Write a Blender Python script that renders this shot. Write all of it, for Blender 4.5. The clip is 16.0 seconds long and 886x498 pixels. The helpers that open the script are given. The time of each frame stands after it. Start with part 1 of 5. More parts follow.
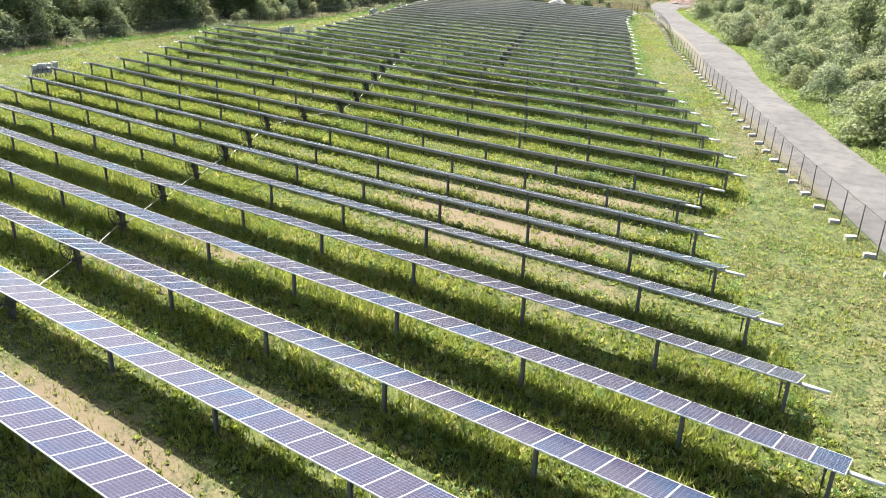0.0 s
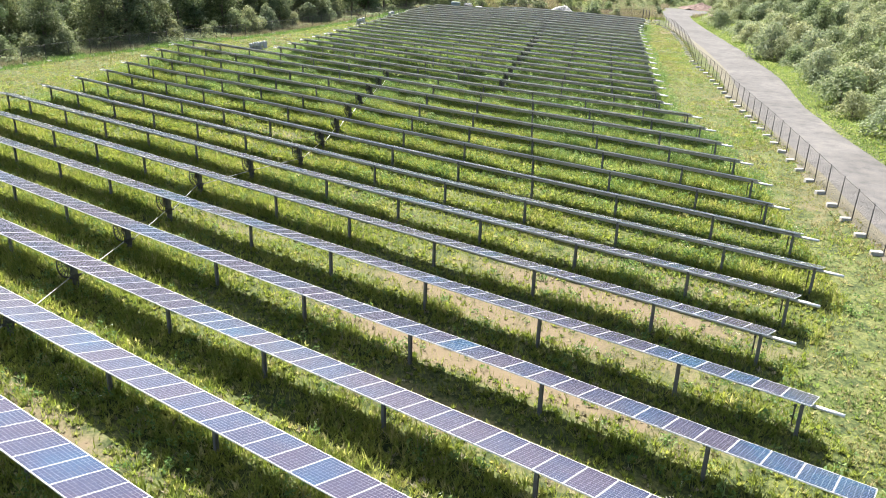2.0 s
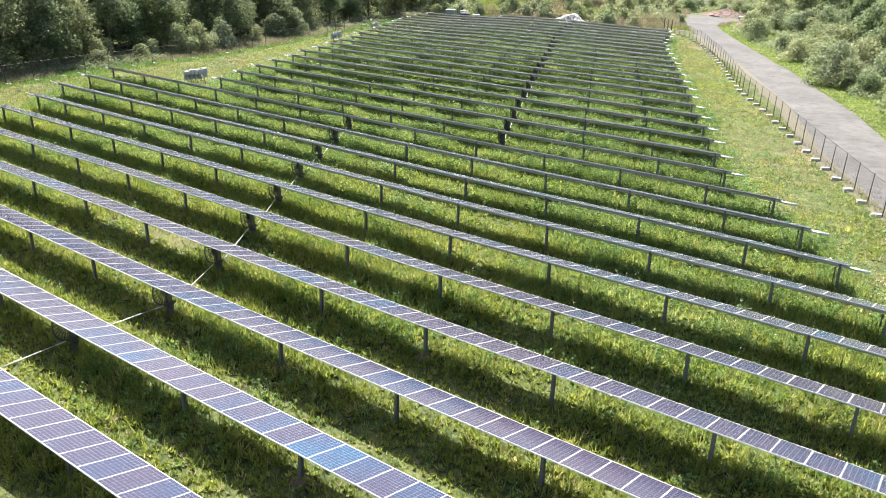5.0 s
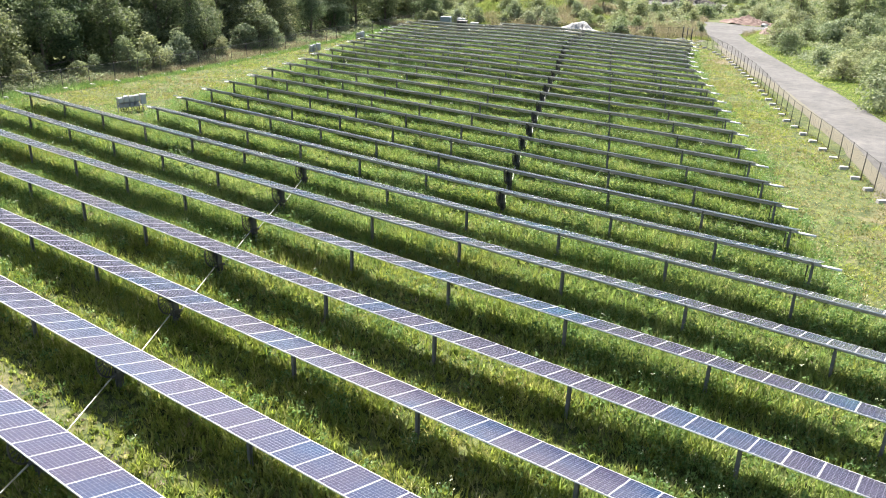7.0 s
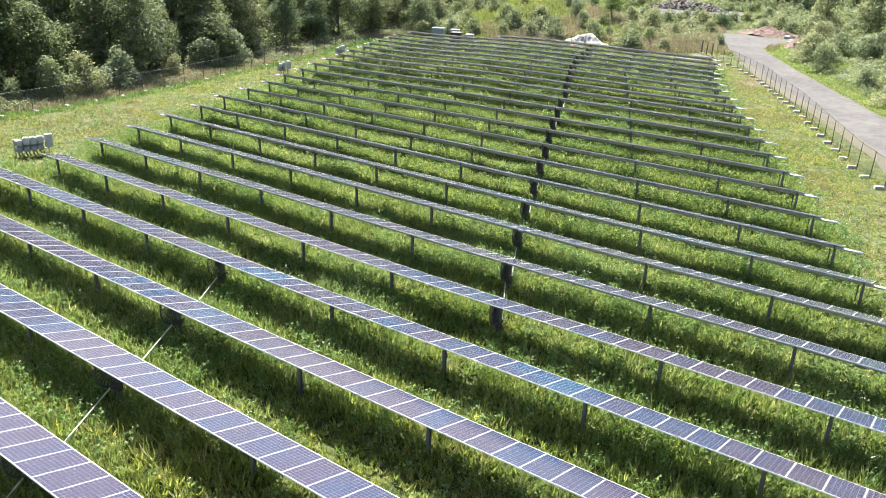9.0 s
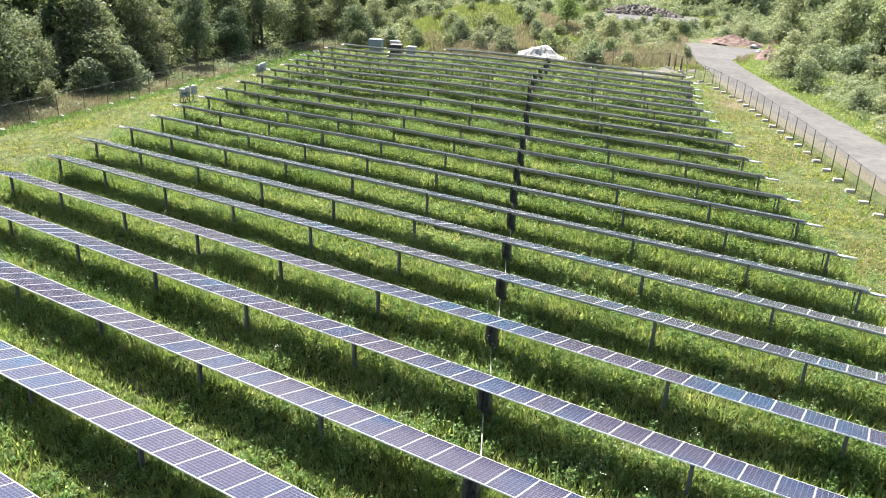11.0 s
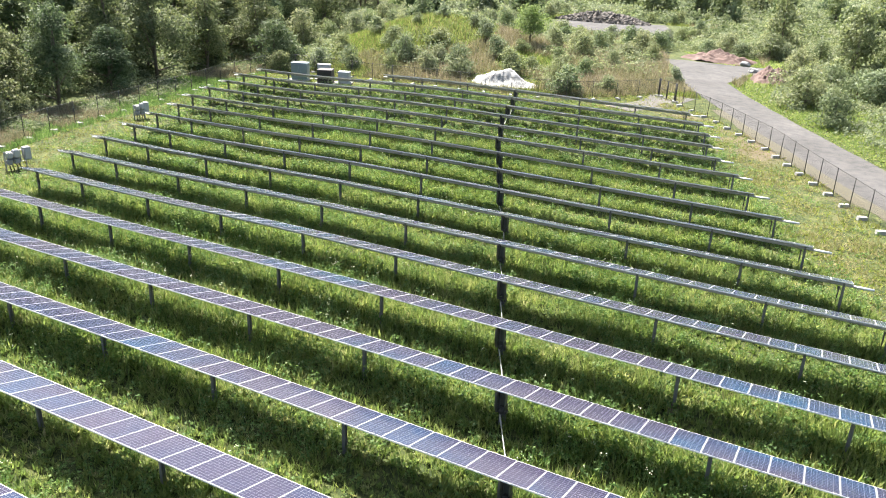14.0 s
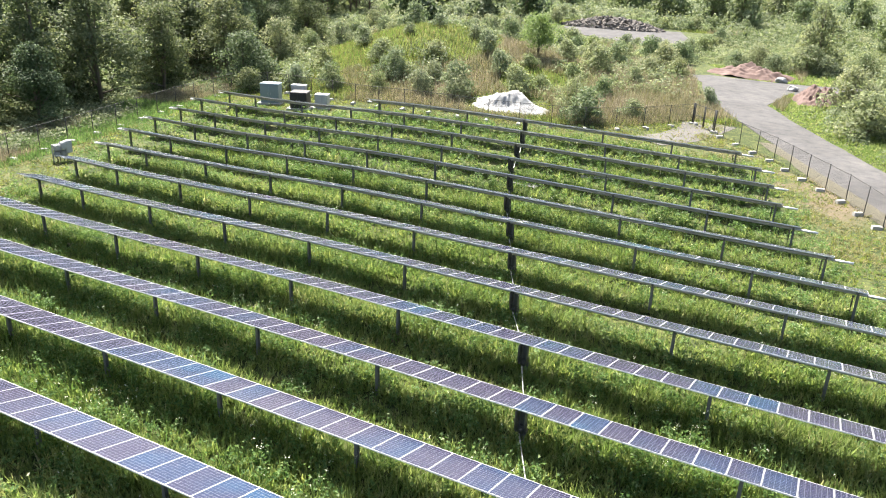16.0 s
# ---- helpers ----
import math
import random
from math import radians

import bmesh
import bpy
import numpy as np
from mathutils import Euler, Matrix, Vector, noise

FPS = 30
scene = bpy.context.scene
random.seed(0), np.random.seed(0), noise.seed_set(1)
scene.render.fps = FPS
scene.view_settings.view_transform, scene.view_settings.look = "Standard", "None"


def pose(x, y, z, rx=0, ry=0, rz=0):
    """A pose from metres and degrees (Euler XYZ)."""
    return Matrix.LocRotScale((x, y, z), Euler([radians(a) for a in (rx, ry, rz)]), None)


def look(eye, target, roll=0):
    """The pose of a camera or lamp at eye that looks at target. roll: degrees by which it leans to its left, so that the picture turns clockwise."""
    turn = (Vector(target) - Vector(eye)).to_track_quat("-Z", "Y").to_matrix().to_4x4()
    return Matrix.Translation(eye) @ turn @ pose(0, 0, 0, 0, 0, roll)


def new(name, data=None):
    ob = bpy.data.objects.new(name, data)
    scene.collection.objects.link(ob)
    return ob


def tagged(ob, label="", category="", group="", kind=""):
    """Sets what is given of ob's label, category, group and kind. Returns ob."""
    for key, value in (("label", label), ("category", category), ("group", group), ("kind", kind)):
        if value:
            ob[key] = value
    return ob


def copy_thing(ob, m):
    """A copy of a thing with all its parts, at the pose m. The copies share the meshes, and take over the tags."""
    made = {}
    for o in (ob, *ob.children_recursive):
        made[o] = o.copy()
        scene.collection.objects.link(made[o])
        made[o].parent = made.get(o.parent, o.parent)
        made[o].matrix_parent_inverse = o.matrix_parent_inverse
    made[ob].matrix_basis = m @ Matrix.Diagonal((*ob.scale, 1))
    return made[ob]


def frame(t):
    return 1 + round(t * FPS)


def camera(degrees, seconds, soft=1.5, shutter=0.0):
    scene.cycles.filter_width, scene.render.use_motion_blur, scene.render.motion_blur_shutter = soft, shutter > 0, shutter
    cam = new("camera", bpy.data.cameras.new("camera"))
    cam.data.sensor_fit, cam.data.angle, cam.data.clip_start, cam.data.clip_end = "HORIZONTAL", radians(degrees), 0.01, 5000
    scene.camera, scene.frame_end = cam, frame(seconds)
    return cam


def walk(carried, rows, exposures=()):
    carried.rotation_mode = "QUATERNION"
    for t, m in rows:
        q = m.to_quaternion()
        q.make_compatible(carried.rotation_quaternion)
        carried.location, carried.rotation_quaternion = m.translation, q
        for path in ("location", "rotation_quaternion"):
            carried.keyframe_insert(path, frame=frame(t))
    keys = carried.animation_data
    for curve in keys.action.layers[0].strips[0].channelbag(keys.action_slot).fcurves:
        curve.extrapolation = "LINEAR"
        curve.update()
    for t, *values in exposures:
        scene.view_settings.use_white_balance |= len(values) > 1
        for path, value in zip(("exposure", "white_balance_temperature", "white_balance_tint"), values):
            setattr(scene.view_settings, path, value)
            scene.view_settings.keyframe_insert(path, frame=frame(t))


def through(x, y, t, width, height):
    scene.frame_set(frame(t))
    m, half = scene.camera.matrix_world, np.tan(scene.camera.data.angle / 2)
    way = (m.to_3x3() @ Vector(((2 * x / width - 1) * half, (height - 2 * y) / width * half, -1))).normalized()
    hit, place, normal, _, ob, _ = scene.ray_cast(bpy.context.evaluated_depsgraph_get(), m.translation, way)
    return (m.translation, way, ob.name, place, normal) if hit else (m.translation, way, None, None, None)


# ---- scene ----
cam = camera(59.67, 16.0, soft=1.0)
# seconds, place, turns about x, y and z
PATH = [
    (0, 11.417, -1.060, 17.009, 68.105, -1.892, 36.029),
    (0.5, 9.100, 2.715, 17.085, 68.114, -1.879, 36.050),
    (1, 6.792, 6.434, 17.163, 68.132, -1.836, 36.043),
    (1.5, 4.384, 10.161, 17.250, 68.136, -1.818, 36.020),
    (2, 2.220, 13.778, 17.336, 68.161, -1.740, 36.049),
    (2.5, -0.018, 17.449, 17.437, 68.168, -1.690, 36.055),
    (3, -2.326, 21.216, 17.534, 68.145, -1.654, 36.061),
    (3.5, -4.600, 25.020, 17.616, 68.097, -1.606, 36.098),
    (4, -6.900, 28.771, 17.691, 68.070, -1.592, 36.095),
    (4.2, -7.830, 30.253, 17.713, 68.055, -1.575, 36.089),
    (6.3, -18.006, 46.561, 17.532, 67.981, -1.591, 36.264),
    (6.5, -18.895, 48.021, 17.527, 67.994, -1.608, 36.260),
    (7, -21.108, 51.655, 17.523, 68.060, -1.652, 36.272),
    (7.5, -23.388, 55.403, 17.508, 68.065, -1.697, 36.289),
    (8, -25.674, 59.126, 17.492, 68.153, -1.735, 36.318),
    (8.5, -27.978, 62.832, 17.477, 68.211, -1.758, 36.350),
    (9, -30.293, 66.482, 17.457, 68.264, -1.802, 36.221),
    (9.2, -31.305, 67.940, 17.451, 68.297, -1.818, 35.911),
    (11.3, -41.229, 83.331, 17.617, 68.420, -2.080, 31.583),
    (11.5, -42.162, 84.783, 17.644, 68.434, -2.114, 31.156),
    (12, -44.464, 88.425, 17.714, 68.469, -2.132, 30.102),
    (12.5, -46.663, 92.164, 17.779, 68.442, -2.159, 29.621),
    (13, -48.827, 95.988, 17.842, 68.426, -2.123, 29.296),
    (13.5, -50.924, 99.830, 17.894, 68.426, -2.136, 28.800),
    (14, -52.972, 103.629, 17.944, 68.434, -2.159, 28.353),
    (14.5, -54.989, 107.408, 17.980, 68.436, -2.150, 28.372),
    (15, -56.938, 111.192, 18.006, 68.432, -2.118, 28.399),
    (15.5, -58.835, 114.976, 18.011, 68.416, -2.138, 28.407),
    (16, -60.690, 118.721, 18.009, 68.405, -2.187, 28.248),
]
walk(cam, [(t, pose(*row)) for t, *row in PATH])

# ---------------------------------------------------------------- light
SUN_TO = Vector((-0.52, 0.42, 1.0)).normalized()
sun = new("sun", bpy.data.lights.new("sun", "SUN"))
sun.data.energy, sun.data.angle, sun.data.color = 5.0, radians(0.55), (1.0, 0.955, 0.88)
sun.matrix_world = look(SUN_TO * 300, (0, 0, 0))
sky_world = bpy.data.worlds.new("sky")
scene.world = sky_world
sky_world.use_nodes = True
wn = sky_world.node_tree
sky = wn.nodes.new("ShaderNodeTexSky")
sky.sky_type, sky.sun_disc = "NISHITA", False
sky.sun_elevation = math.asin(SUN_TO.z)
sky.sun_rotation = math.atan2(SUN_TO.x, SUN_TO.y)
sky.air_density, sky.dust_density, sky.ozone_density = 1.0, 4.0, 0.6
wn.nodes["Background"].inputs["Strength"].default_value = 0.085
wn.links.new(sky.outputs["Color"], wn.nodes["Background"].inputs["Color"])
scene.view_settings.exposure = 1.92


# ---------------------------------------------------------------- materials
class Mat:
    """A small builder for node materials."""

    def __init__(self, name, rough=0.8, metal=0.0, spec=0.5):
        self.m = bpy.data.materials.new(name)
        self.m.use_nodes = True
        self.t = self.m.node_tree
        self.b = self.t.nodes["Principled BSDF"]
        self.b.inputs["Roughness"].default_value = rough
        self.b.inputs["Metallic"].default_value = metal
        self.b.inputs["Specular IOR Level"].default_value = spec

    def n(self, kind, **values):
        node = self.t.nodes.new(kind)
        for k, v in values.items():
            node.inputs[k].default_value = v
        return node

    def to(self, a, b):
        self.t.links.new(a, b)

    def coords(self, which="Object"):
        return self.n("ShaderNodeTexCoord").outputs[which]

    def noise(self, scale, detail=4.0, rough=0.55, where=None):
        k = self.n("ShaderNodeTexNoise", Scale=scale, Detail=detail, Roughness=rough)
        self.to(where if where else self.coords(), k.inputs["Vector"])
        return k.outputs["Fac"]

    def ramp(self, fac, stops):
        r = self.t.nodes.new("ShaderNodeValToRGB")
        e = r.color_ramp.elements
        while len(e) < len(stops):
            e.new(0.5)
        for el, (p, c) in zip(e, stops):
            el.position, el.color = p, (*c, 1)
        self.to(fac, r.inputs["Fac"])
        return r.outputs["Color"]

    def mix(self, fac, a, b, mode="MIX"):
        k = self.t.nodes.new("ShaderNodeMix")
        k.data_type, k.blend_type = "RGBA", mode
        for s, v in ((k.inputs[0], fac), (k.inputs[6], a), (k.inputs[7], b)):
            if hasattr(v, "is_linked"):
                self.to(v, s)
            else:
                s.default_value = v if isinstance(v, float) else (*v, 1)
        return k.outputs[2]

    def math(self, op, a, b=0.0):
        k = self.t.nodes.new("ShaderNodeMath")
        k.operation = op
        for s, v in ((k.inputs[0], a), (k.inputs[1], b)):
            if hasattr(v, "is_linked"):
                self.to(v, s)
            else:
                s.default_value = v
        return k.outputs[0]

    def color(self, c):
        if hasattr(c, "is_linked"):
            self.to(c, self.b.inputs["Base Color"])
        else:
            self.b.inputs["Base Color"].default_value = (*c, 1)
        return self

    def bump(self, fac, strength, dist=0.02):
        k = self.n("ShaderNodeBump", Strength=strength, Distance=dist)
        self.to(fac, k.inputs["Height"])
        self.to(k.outputs["Normal"], self.b.inputs["Normal"])
        return self

    def rough(self, fac, lo, hi):
        k = self.n("ShaderNodeMapRange")
        k.inputs["To Min"].default_value, k.inputs["To Max"].default_value = lo, hi
        self.to(fac, k.inputs["Value"])
        self.to(k.outputs["Result"], self.b.inputs["Roughness"])
        return self

    def rnd(self):
        return self.n("ShaderNodeObjectInfo").outputs["Random"]

    def island(self):
        return self.n("ShaderNodeNewGeometry").outputs["Random Per Island"]


def worn(name, a, b, scale=6.0, rough=0.7, metal=0.0, bump=0.2, fine=60.0):
    """Two tones of one surface with fine grain."""
    k = Mat(name, rough, metal)
    big = k.noise(scale, 5)
    small = k.noise(fine, 3)
    c = k.mix(big, a, b)
    k.color(k.mix(0.35, c, k.ramp(small, [(0.3, tuple(v * 0.7 for v in a)), (0.7, tuple(min(1, v * 1.2) for v in b))])))
    k.rough(big, rough * 0.8, min(1, rough * 1.15))
    k.bump(small, bump, 0.01)
    return k.m


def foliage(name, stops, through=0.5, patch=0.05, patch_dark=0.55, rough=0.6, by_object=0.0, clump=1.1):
    """Leaf material: a colour for each leaf, wide patches of another tone, light that comes through."""
    k = Mat(name, rough, 0.0, 0.25)
    c = k.ramp(k.island(), stops)
    geo = k.n("ShaderNodeNewGeometry").outputs["Position"]
    wide = k.noise(patch, 3, 0.5, geo)
    fac = k.n("ShaderNodeMapRange")
    fac.inputs["From Min"].default_value, fac.inputs["From Max"].default_value = 0.35, 0.65
    k.to(wide, fac.inputs["Value"])
    c = k.mix(fac.outputs["Result"], k.mix(1.0, c, (patch_dark, patch_dark * 1.08, patch_dark * 0.9), "MULTIPLY"), c)
    fine = k.noise(11.0, 2, 0.6, geo)
    c = k.mix(1.0, c, k.ramp(fine, [(0.34, (0.62, 0.66, 0.60)), (0.5, (1.0, 1.0, 1.0)), (0.66, (1.32, 1.28, 1.22))]), "MULTIPLY")
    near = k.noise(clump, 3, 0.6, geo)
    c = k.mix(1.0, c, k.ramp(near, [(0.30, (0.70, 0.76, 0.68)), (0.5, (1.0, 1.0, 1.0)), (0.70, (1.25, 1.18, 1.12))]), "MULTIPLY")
    if by_object:
        tone = k.ramp(k.rnd(), [(0.0, (1 - by_object, 1 - by_object * 0.8, 1 - by_object)), (1.0, (1 + by_object * 0.5, 1.0, 0.85))])
        c = k.mix(1.0, c, tone, "MULTIPLY")
    k.color(c)
    tr = k.n("ShaderNodeBsdfTranslucent")
    k.to(k.mix(1.0, c, (1.15, 1.16, 0.98), "MULTIPLY"), tr.inputs["Color"])
    mx = k.n("ShaderNodeMixShader", Fac=through)
    k.to(k.b.outputs[0], mx.inputs[1])
    k.to(tr.outputs[0], mx.inputs[2])
    k.to(mx.outputs[0], k.t.nodes["Material Output"].inputs["Surface"])
    return k.m


def cell_glass():
    """Solar cells under glass: six by twelve cells, pale joints, a tone for each panel, blue sheen painted in wide
    drifts.
    """
    k = Mat("solar_cells", 0.14, 0.0, 0.36)
    o = k.n("ShaderNodeSeparateXYZ")
    k.to(k.coords(), o.inputs[0])
    lines = None
    for axis, size, half in (("X", 0.169, 0.005), ("Y", 0.1585, 0.0075)):
        f = k.math("ABSOLUTE", k.math("SUBTRACT", k.math("FRACT", k.math("ADD", k.math("DIVIDE", o.outputs[axis], size), 50.0)), 0.0))
        d = k.math("MINIMUM", f, k.math("SUBTRACT", 1.0, f))
        edge = k.math("LESS_THAN", d, half / size)
        lines = edge if lines is None else k.math("MAXIMUM", lines, edge)
    geo = k.n("ShaderNodeNewGeometry").outputs["Position"]
    # position noise paints the blue sheen that would shift with the viewing angle
    wide = k.noise(0.16, 3, 0.6, geo)
    tone = k.ramp(k.math("ADD", k.math("MULTIPLY", k.rnd(), 0.17), k.math("MULTIPLY", wide, 0.83)), [(0.34, (0.0205, 0.0158, 0.036)), (0.48, (0.0175, 0.0160, 0.039)), (0.56, (0.0120, 0.0175, 0.046)), (0.63, (0.0080, 0.0215, 0.058)), (0.71, (0.0055, 0.034, 0.078))])
    grain = k.noise(38.0, 2, 0.6)
    c = k.mix(k.math("MULTIPLY", grain, 0.5), tone, k.mix(1.0, tone, (1.7, 1.6, 1.5), "MULTIPLY"))
    k.color(k.mix(k.math("MULTIPLY", lines, 0.75), c, (0.17, 0.175, 0.215)))
    dust = k.noise(3.0, 3)
    k.rough(dust, 0.10, 0.22)
    k.b.inputs["Sheen Weight"].default_value, k.b.inputs["Sheen Roughness"].default_value = 0.28, 0.3
    # between the cells the pale back sheet shows and lets some light pass
    clear = k.n("ShaderNodeBsdfTransparent")
    mx = k.n("ShaderNodeMixShader")
    k.to(k.math("MULTIPLY", lines, 0.52), mx.inputs[0])
    k.to(k.b.outputs[0], mx.inputs[1])
    k.to(clear.outputs[0], mx.inputs[2])
    k.to(mx.outputs[0], k.t.nodes["Material Output"].inputs["Surface"])
    return k.m


def back_sheet():
    """White plastic sheet that glows a little where light passes between the cells."""
    k = Mat("panel_backsheet", 0.55, 0, 0.3)
    c = k.mix(k.noise(3.0, 4), (0.78, 0.78, 0.77), (0.88, 0.88, 0.87))
    k.color(c)
    tr = k.n("ShaderNodeBsdfTranslucent")
    k.to(c, tr.inputs["Color"])
    mx = k.n("ShaderNodeMixShader", Fac=0.5)
    k.to(k.b.outputs[0], mx.inputs[1])
    k.to(tr.outputs[0], mx.inputs[2])
    k.to(mx.outputs[0], k.t.nodes["Material Output"].inputs["Surface"])
    return k.m


def ground_material():
    k = Mat("meadow_ground", 0.95, 0, 0.2)
    geo = k.n("ShaderNodeNewGeometry").outputs["Position"]
    dry = k.n("ShaderNodeVertexColor")
    dry.layer_name = "dry"
    wide = k.noise(0.11, 4, 0.55, geo)
    mid = k.noise(0.9, 4, 0.6, geo)
    fine = k.noise(5.5, 4, 0.7, geo)
    green = k.ramp(mid, [(0.36, (0.024, 0.038, 0.012)), (0.5, (0.054, 0.072, 0.022)), (0.64, (0.098, 0.108, 0.038))])
    green = k.mix(1.0, green, k.ramp(fine, [(0.38, (0.55, 0.6, 0.55)), (0.5, (1, 1, 1)), (0.62, (1.35, 1.3, 1.25))]), "MULTIPLY")
    straw = k.mix(fine, (0.070, 0.054, 0.034), (0.185, 0.145, 0.097))
    green = k.mix(k.math("MULTIPLY", k.ramp(fine, [(0.5, (0, 0, 0)), (0.62, (1, 1, 1))]), k.math("MULTIPLY", wide, 0.9)), green, (0.15, 0.155, 0.05))
    mask = k.n("ShaderNodeMapRange")
    mask.inputs["From Min"].default_value, mask.inputs["From Max"].default_value = 0.44, 0.60
    sep = k.n("ShaderNodeSeparateColor")
    k.to(dry.outputs["Color"], sep.inputs[0])
    k.to(k.math("ADD", k.math("ADD", k.math("MULTIPLY", mid, 0.34), k.math("MULTIPLY", fine, 0.22)), k.math("MULTIPLY", sep.outputs[0], 0.48)), mask.inputs["Value"])
    c = k.mix(mask.outputs["Result"], green, straw)
    k.color(k.mix(k.math("MULTIPLY", fine, 0.25), c, (0.03, 0.035, 0.012)))
    k.bump(fine, 0.7, 0.08)
    return k.m


def chain_link():
    k = Mat("chain_link", 0.5, 0.6)
    k.color((0.05, 0.05, 0.05))
    o = k.n("ShaderNodeSeparateXYZ")
    k.to(k.coords("UV"), o.inputs[0])
    lines = None
    for op in ("ADD", "SUBTRACT"):
        f = k.math("FRACT", k.math("ADD", k.math("DIVIDE", k.math(op, o.outputs["X"], o.outputs["Y"]), 0.08), 500.0))
        edge = k.math("LESS_THAN", f, 0.085)
        lines = edge if lines is None else k.math("MAXIMUM", lines, edge)
    clear = k.n("ShaderNodeBsdfTransparent")
    mx = k.n("ShaderNodeMixShader")
    k.to(lines, mx.inputs[0])
    k.to(clear.outputs[0], mx.inputs[1])
    k.to(k.b.outputs[0], mx.inputs[2])
    k.to(mx.outputs[0], k.t.nodes["Material Output"].inputs["Surface"])
    return k.m


def asphalt():
    """Sun-bleached asphalt: fine grain, wide worn patches, dusty drifts."""
    k = Mat("bleached_asphalt", 0.95, 0, 0.15)
    geo = k.n("ShaderNodeNewGeometry").outputs["Position"]
    wide, mid, fine = k.noise(0.13, 5, 0.6, geo), k.noise(0.9, 5, 0.65, geo), k.noise(22.0, 3, 0.6, geo)
    c = k.ramp(wide, [(0.3, (0.072, 0.070, 0.069)), (0.55, (0.096, 0.093, 0.092)), (0.75, (0.120, 0.114, 0.110))])
    c = k.mix(1.0, c, k.ramp(mid, [(0.3, (0.72, 0.72, 0.73)), (0.5, (1, 1, 1)), (0.72, (1.22, 1.18, 1.12))]), "MULTIPLY")
    k.color(k.mix(1.0, c, k.ramp(fine, [(0.3, (0.8, 0.8, 0.8)), (0.7, (1.15, 1.15, 1.15))]), "MULTIPLY"))
    k.bump(fine, 0.3, 0.01)
    return k.m


M_GROUND = ground_material()
M_CELL = cell_glass()
M_FRAME = worn("panel_aluminium", (0.60, 0.59, 0.57), (0.72, 0.71, 0.69), 3, 0.42, 0.2, 0.05)
M_BACK = back_sheet()
M_STEEL = worn("galvanised_steel", (0.30, 0.295, 0.28), (0.44, 0.43, 0.41), 5, 0.5, 0.3, 0.1)
M_PILES = worn("weathered_steel_pile", (0.11, 0.11, 0.11), (0.20, 0.20, 0.20), 5, 0.6, 0.4, 0.2)
# the torque tube's steel in a lighter colour that stands for direct sun
M_LIT_TUBE = worn("sunlit_galvanised_tube", (0.56, 0.56, 0.56), (0.70, 0.70, 0.70), 4, 0.42, 0.35, 0.1)
M_DARK = worn("dark_gear_steel", (0.045, 0.044, 0.042), (0.095, 0.09, 0.085), 9, 0.6, 0.4, 0.2)
M_PILE = worn("weathered_drive_pile", (0.09, 0.09, 0.09), (0.15, 0.15, 0.15), 6, 0.6, 0.3, 0.2)
M_ROD = worn("zinc_rod", (0.40, 0.40, 0.39), (0.52, 0.52, 0.50), 4, 0.42, 0.45, 0.05)
M_POST = worn("black_fence_post", (0.028, 0.027, 0.026), (0.06, 0.056, 0.052), 7, 0.6, 0.3, 0.1)
M_BLOCK = worn("concrete_block", (0.27, 0.26, 0.24), (0.40, 0.39, 0.365), 4, 0.9, 0, 0.4)
M_MESH = chain_link()
M_ASPHALT = asphalt()
M_SAND = worn("sandy_verge", (0.048, 0.050, 0.026), (0.098, 0.080, 0.052), 0.5, 0.95, 0, 0.4, 9)
M_DIRT = worn("red_brown_earth", (0.072, 0.044, 0.037), (0.15, 0.094, 0.078), 0.8, 0.95, 0, 0.8, 8)
M_TARP = worn("white_tarp", (0.19, 0.19, 0.185), (0.33, 0.33, 0.32), 1.6, 0.75, 0, 0.6, 5)
M_BOX = worn("light_grey_cabinet", (0.33, 0.335, 0.345), (0.43, 0.435, 0.445), 2, 0.45, 0.1, 0.05)
M_INVERTER = worn("mid_grey_inverter", (0.22, 0.22, 0.235), (0.32, 0.32, 0.335), 3, 0.5, 0.1, 0.05)
M_GRAVEL = worn("grey_gravel", (0.060, 0.056, 0.050), (0.105, 0.096, 0.085), 1.2, 0.95, 0, 0.8, 14)
M_GREENBOX = worn("grey_green_cabinet", (0.175, 0.22, 0.225), (0.225, 0.275, 0.28), 2, 0.45, 0.1, 0.05)
M_BROWN = worn("dark_brown_cabinet", (0.026, 0.022, 0.02), (0.042, 0.036, 0.032), 2, 0.6, 0.1, 0.1)
M_BARK = worn("bark", (0.09, 0.07, 0.055), (0.17, 0.14, 0.11), 3, 0.95, 0, 0.9, 25)
M_RUBBLE = worn("broken_concrete", (0.075, 0.066, 0.058), (0.17, 0.15, 0.13), 0.7, 0.95, 0, 0.6, 9)
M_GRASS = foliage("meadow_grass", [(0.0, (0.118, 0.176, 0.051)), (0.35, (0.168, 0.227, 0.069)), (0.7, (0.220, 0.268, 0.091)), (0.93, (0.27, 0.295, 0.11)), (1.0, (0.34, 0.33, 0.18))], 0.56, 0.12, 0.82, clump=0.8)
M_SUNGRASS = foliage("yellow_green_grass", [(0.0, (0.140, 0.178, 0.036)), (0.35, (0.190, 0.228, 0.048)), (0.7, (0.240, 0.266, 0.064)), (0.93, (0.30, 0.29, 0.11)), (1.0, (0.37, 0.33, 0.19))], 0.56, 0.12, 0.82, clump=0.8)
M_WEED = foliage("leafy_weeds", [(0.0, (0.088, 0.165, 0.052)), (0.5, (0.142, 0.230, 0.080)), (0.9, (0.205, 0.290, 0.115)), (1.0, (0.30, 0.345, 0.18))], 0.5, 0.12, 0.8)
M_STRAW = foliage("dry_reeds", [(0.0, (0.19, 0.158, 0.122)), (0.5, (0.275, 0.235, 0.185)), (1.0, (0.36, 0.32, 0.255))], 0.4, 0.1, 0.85)
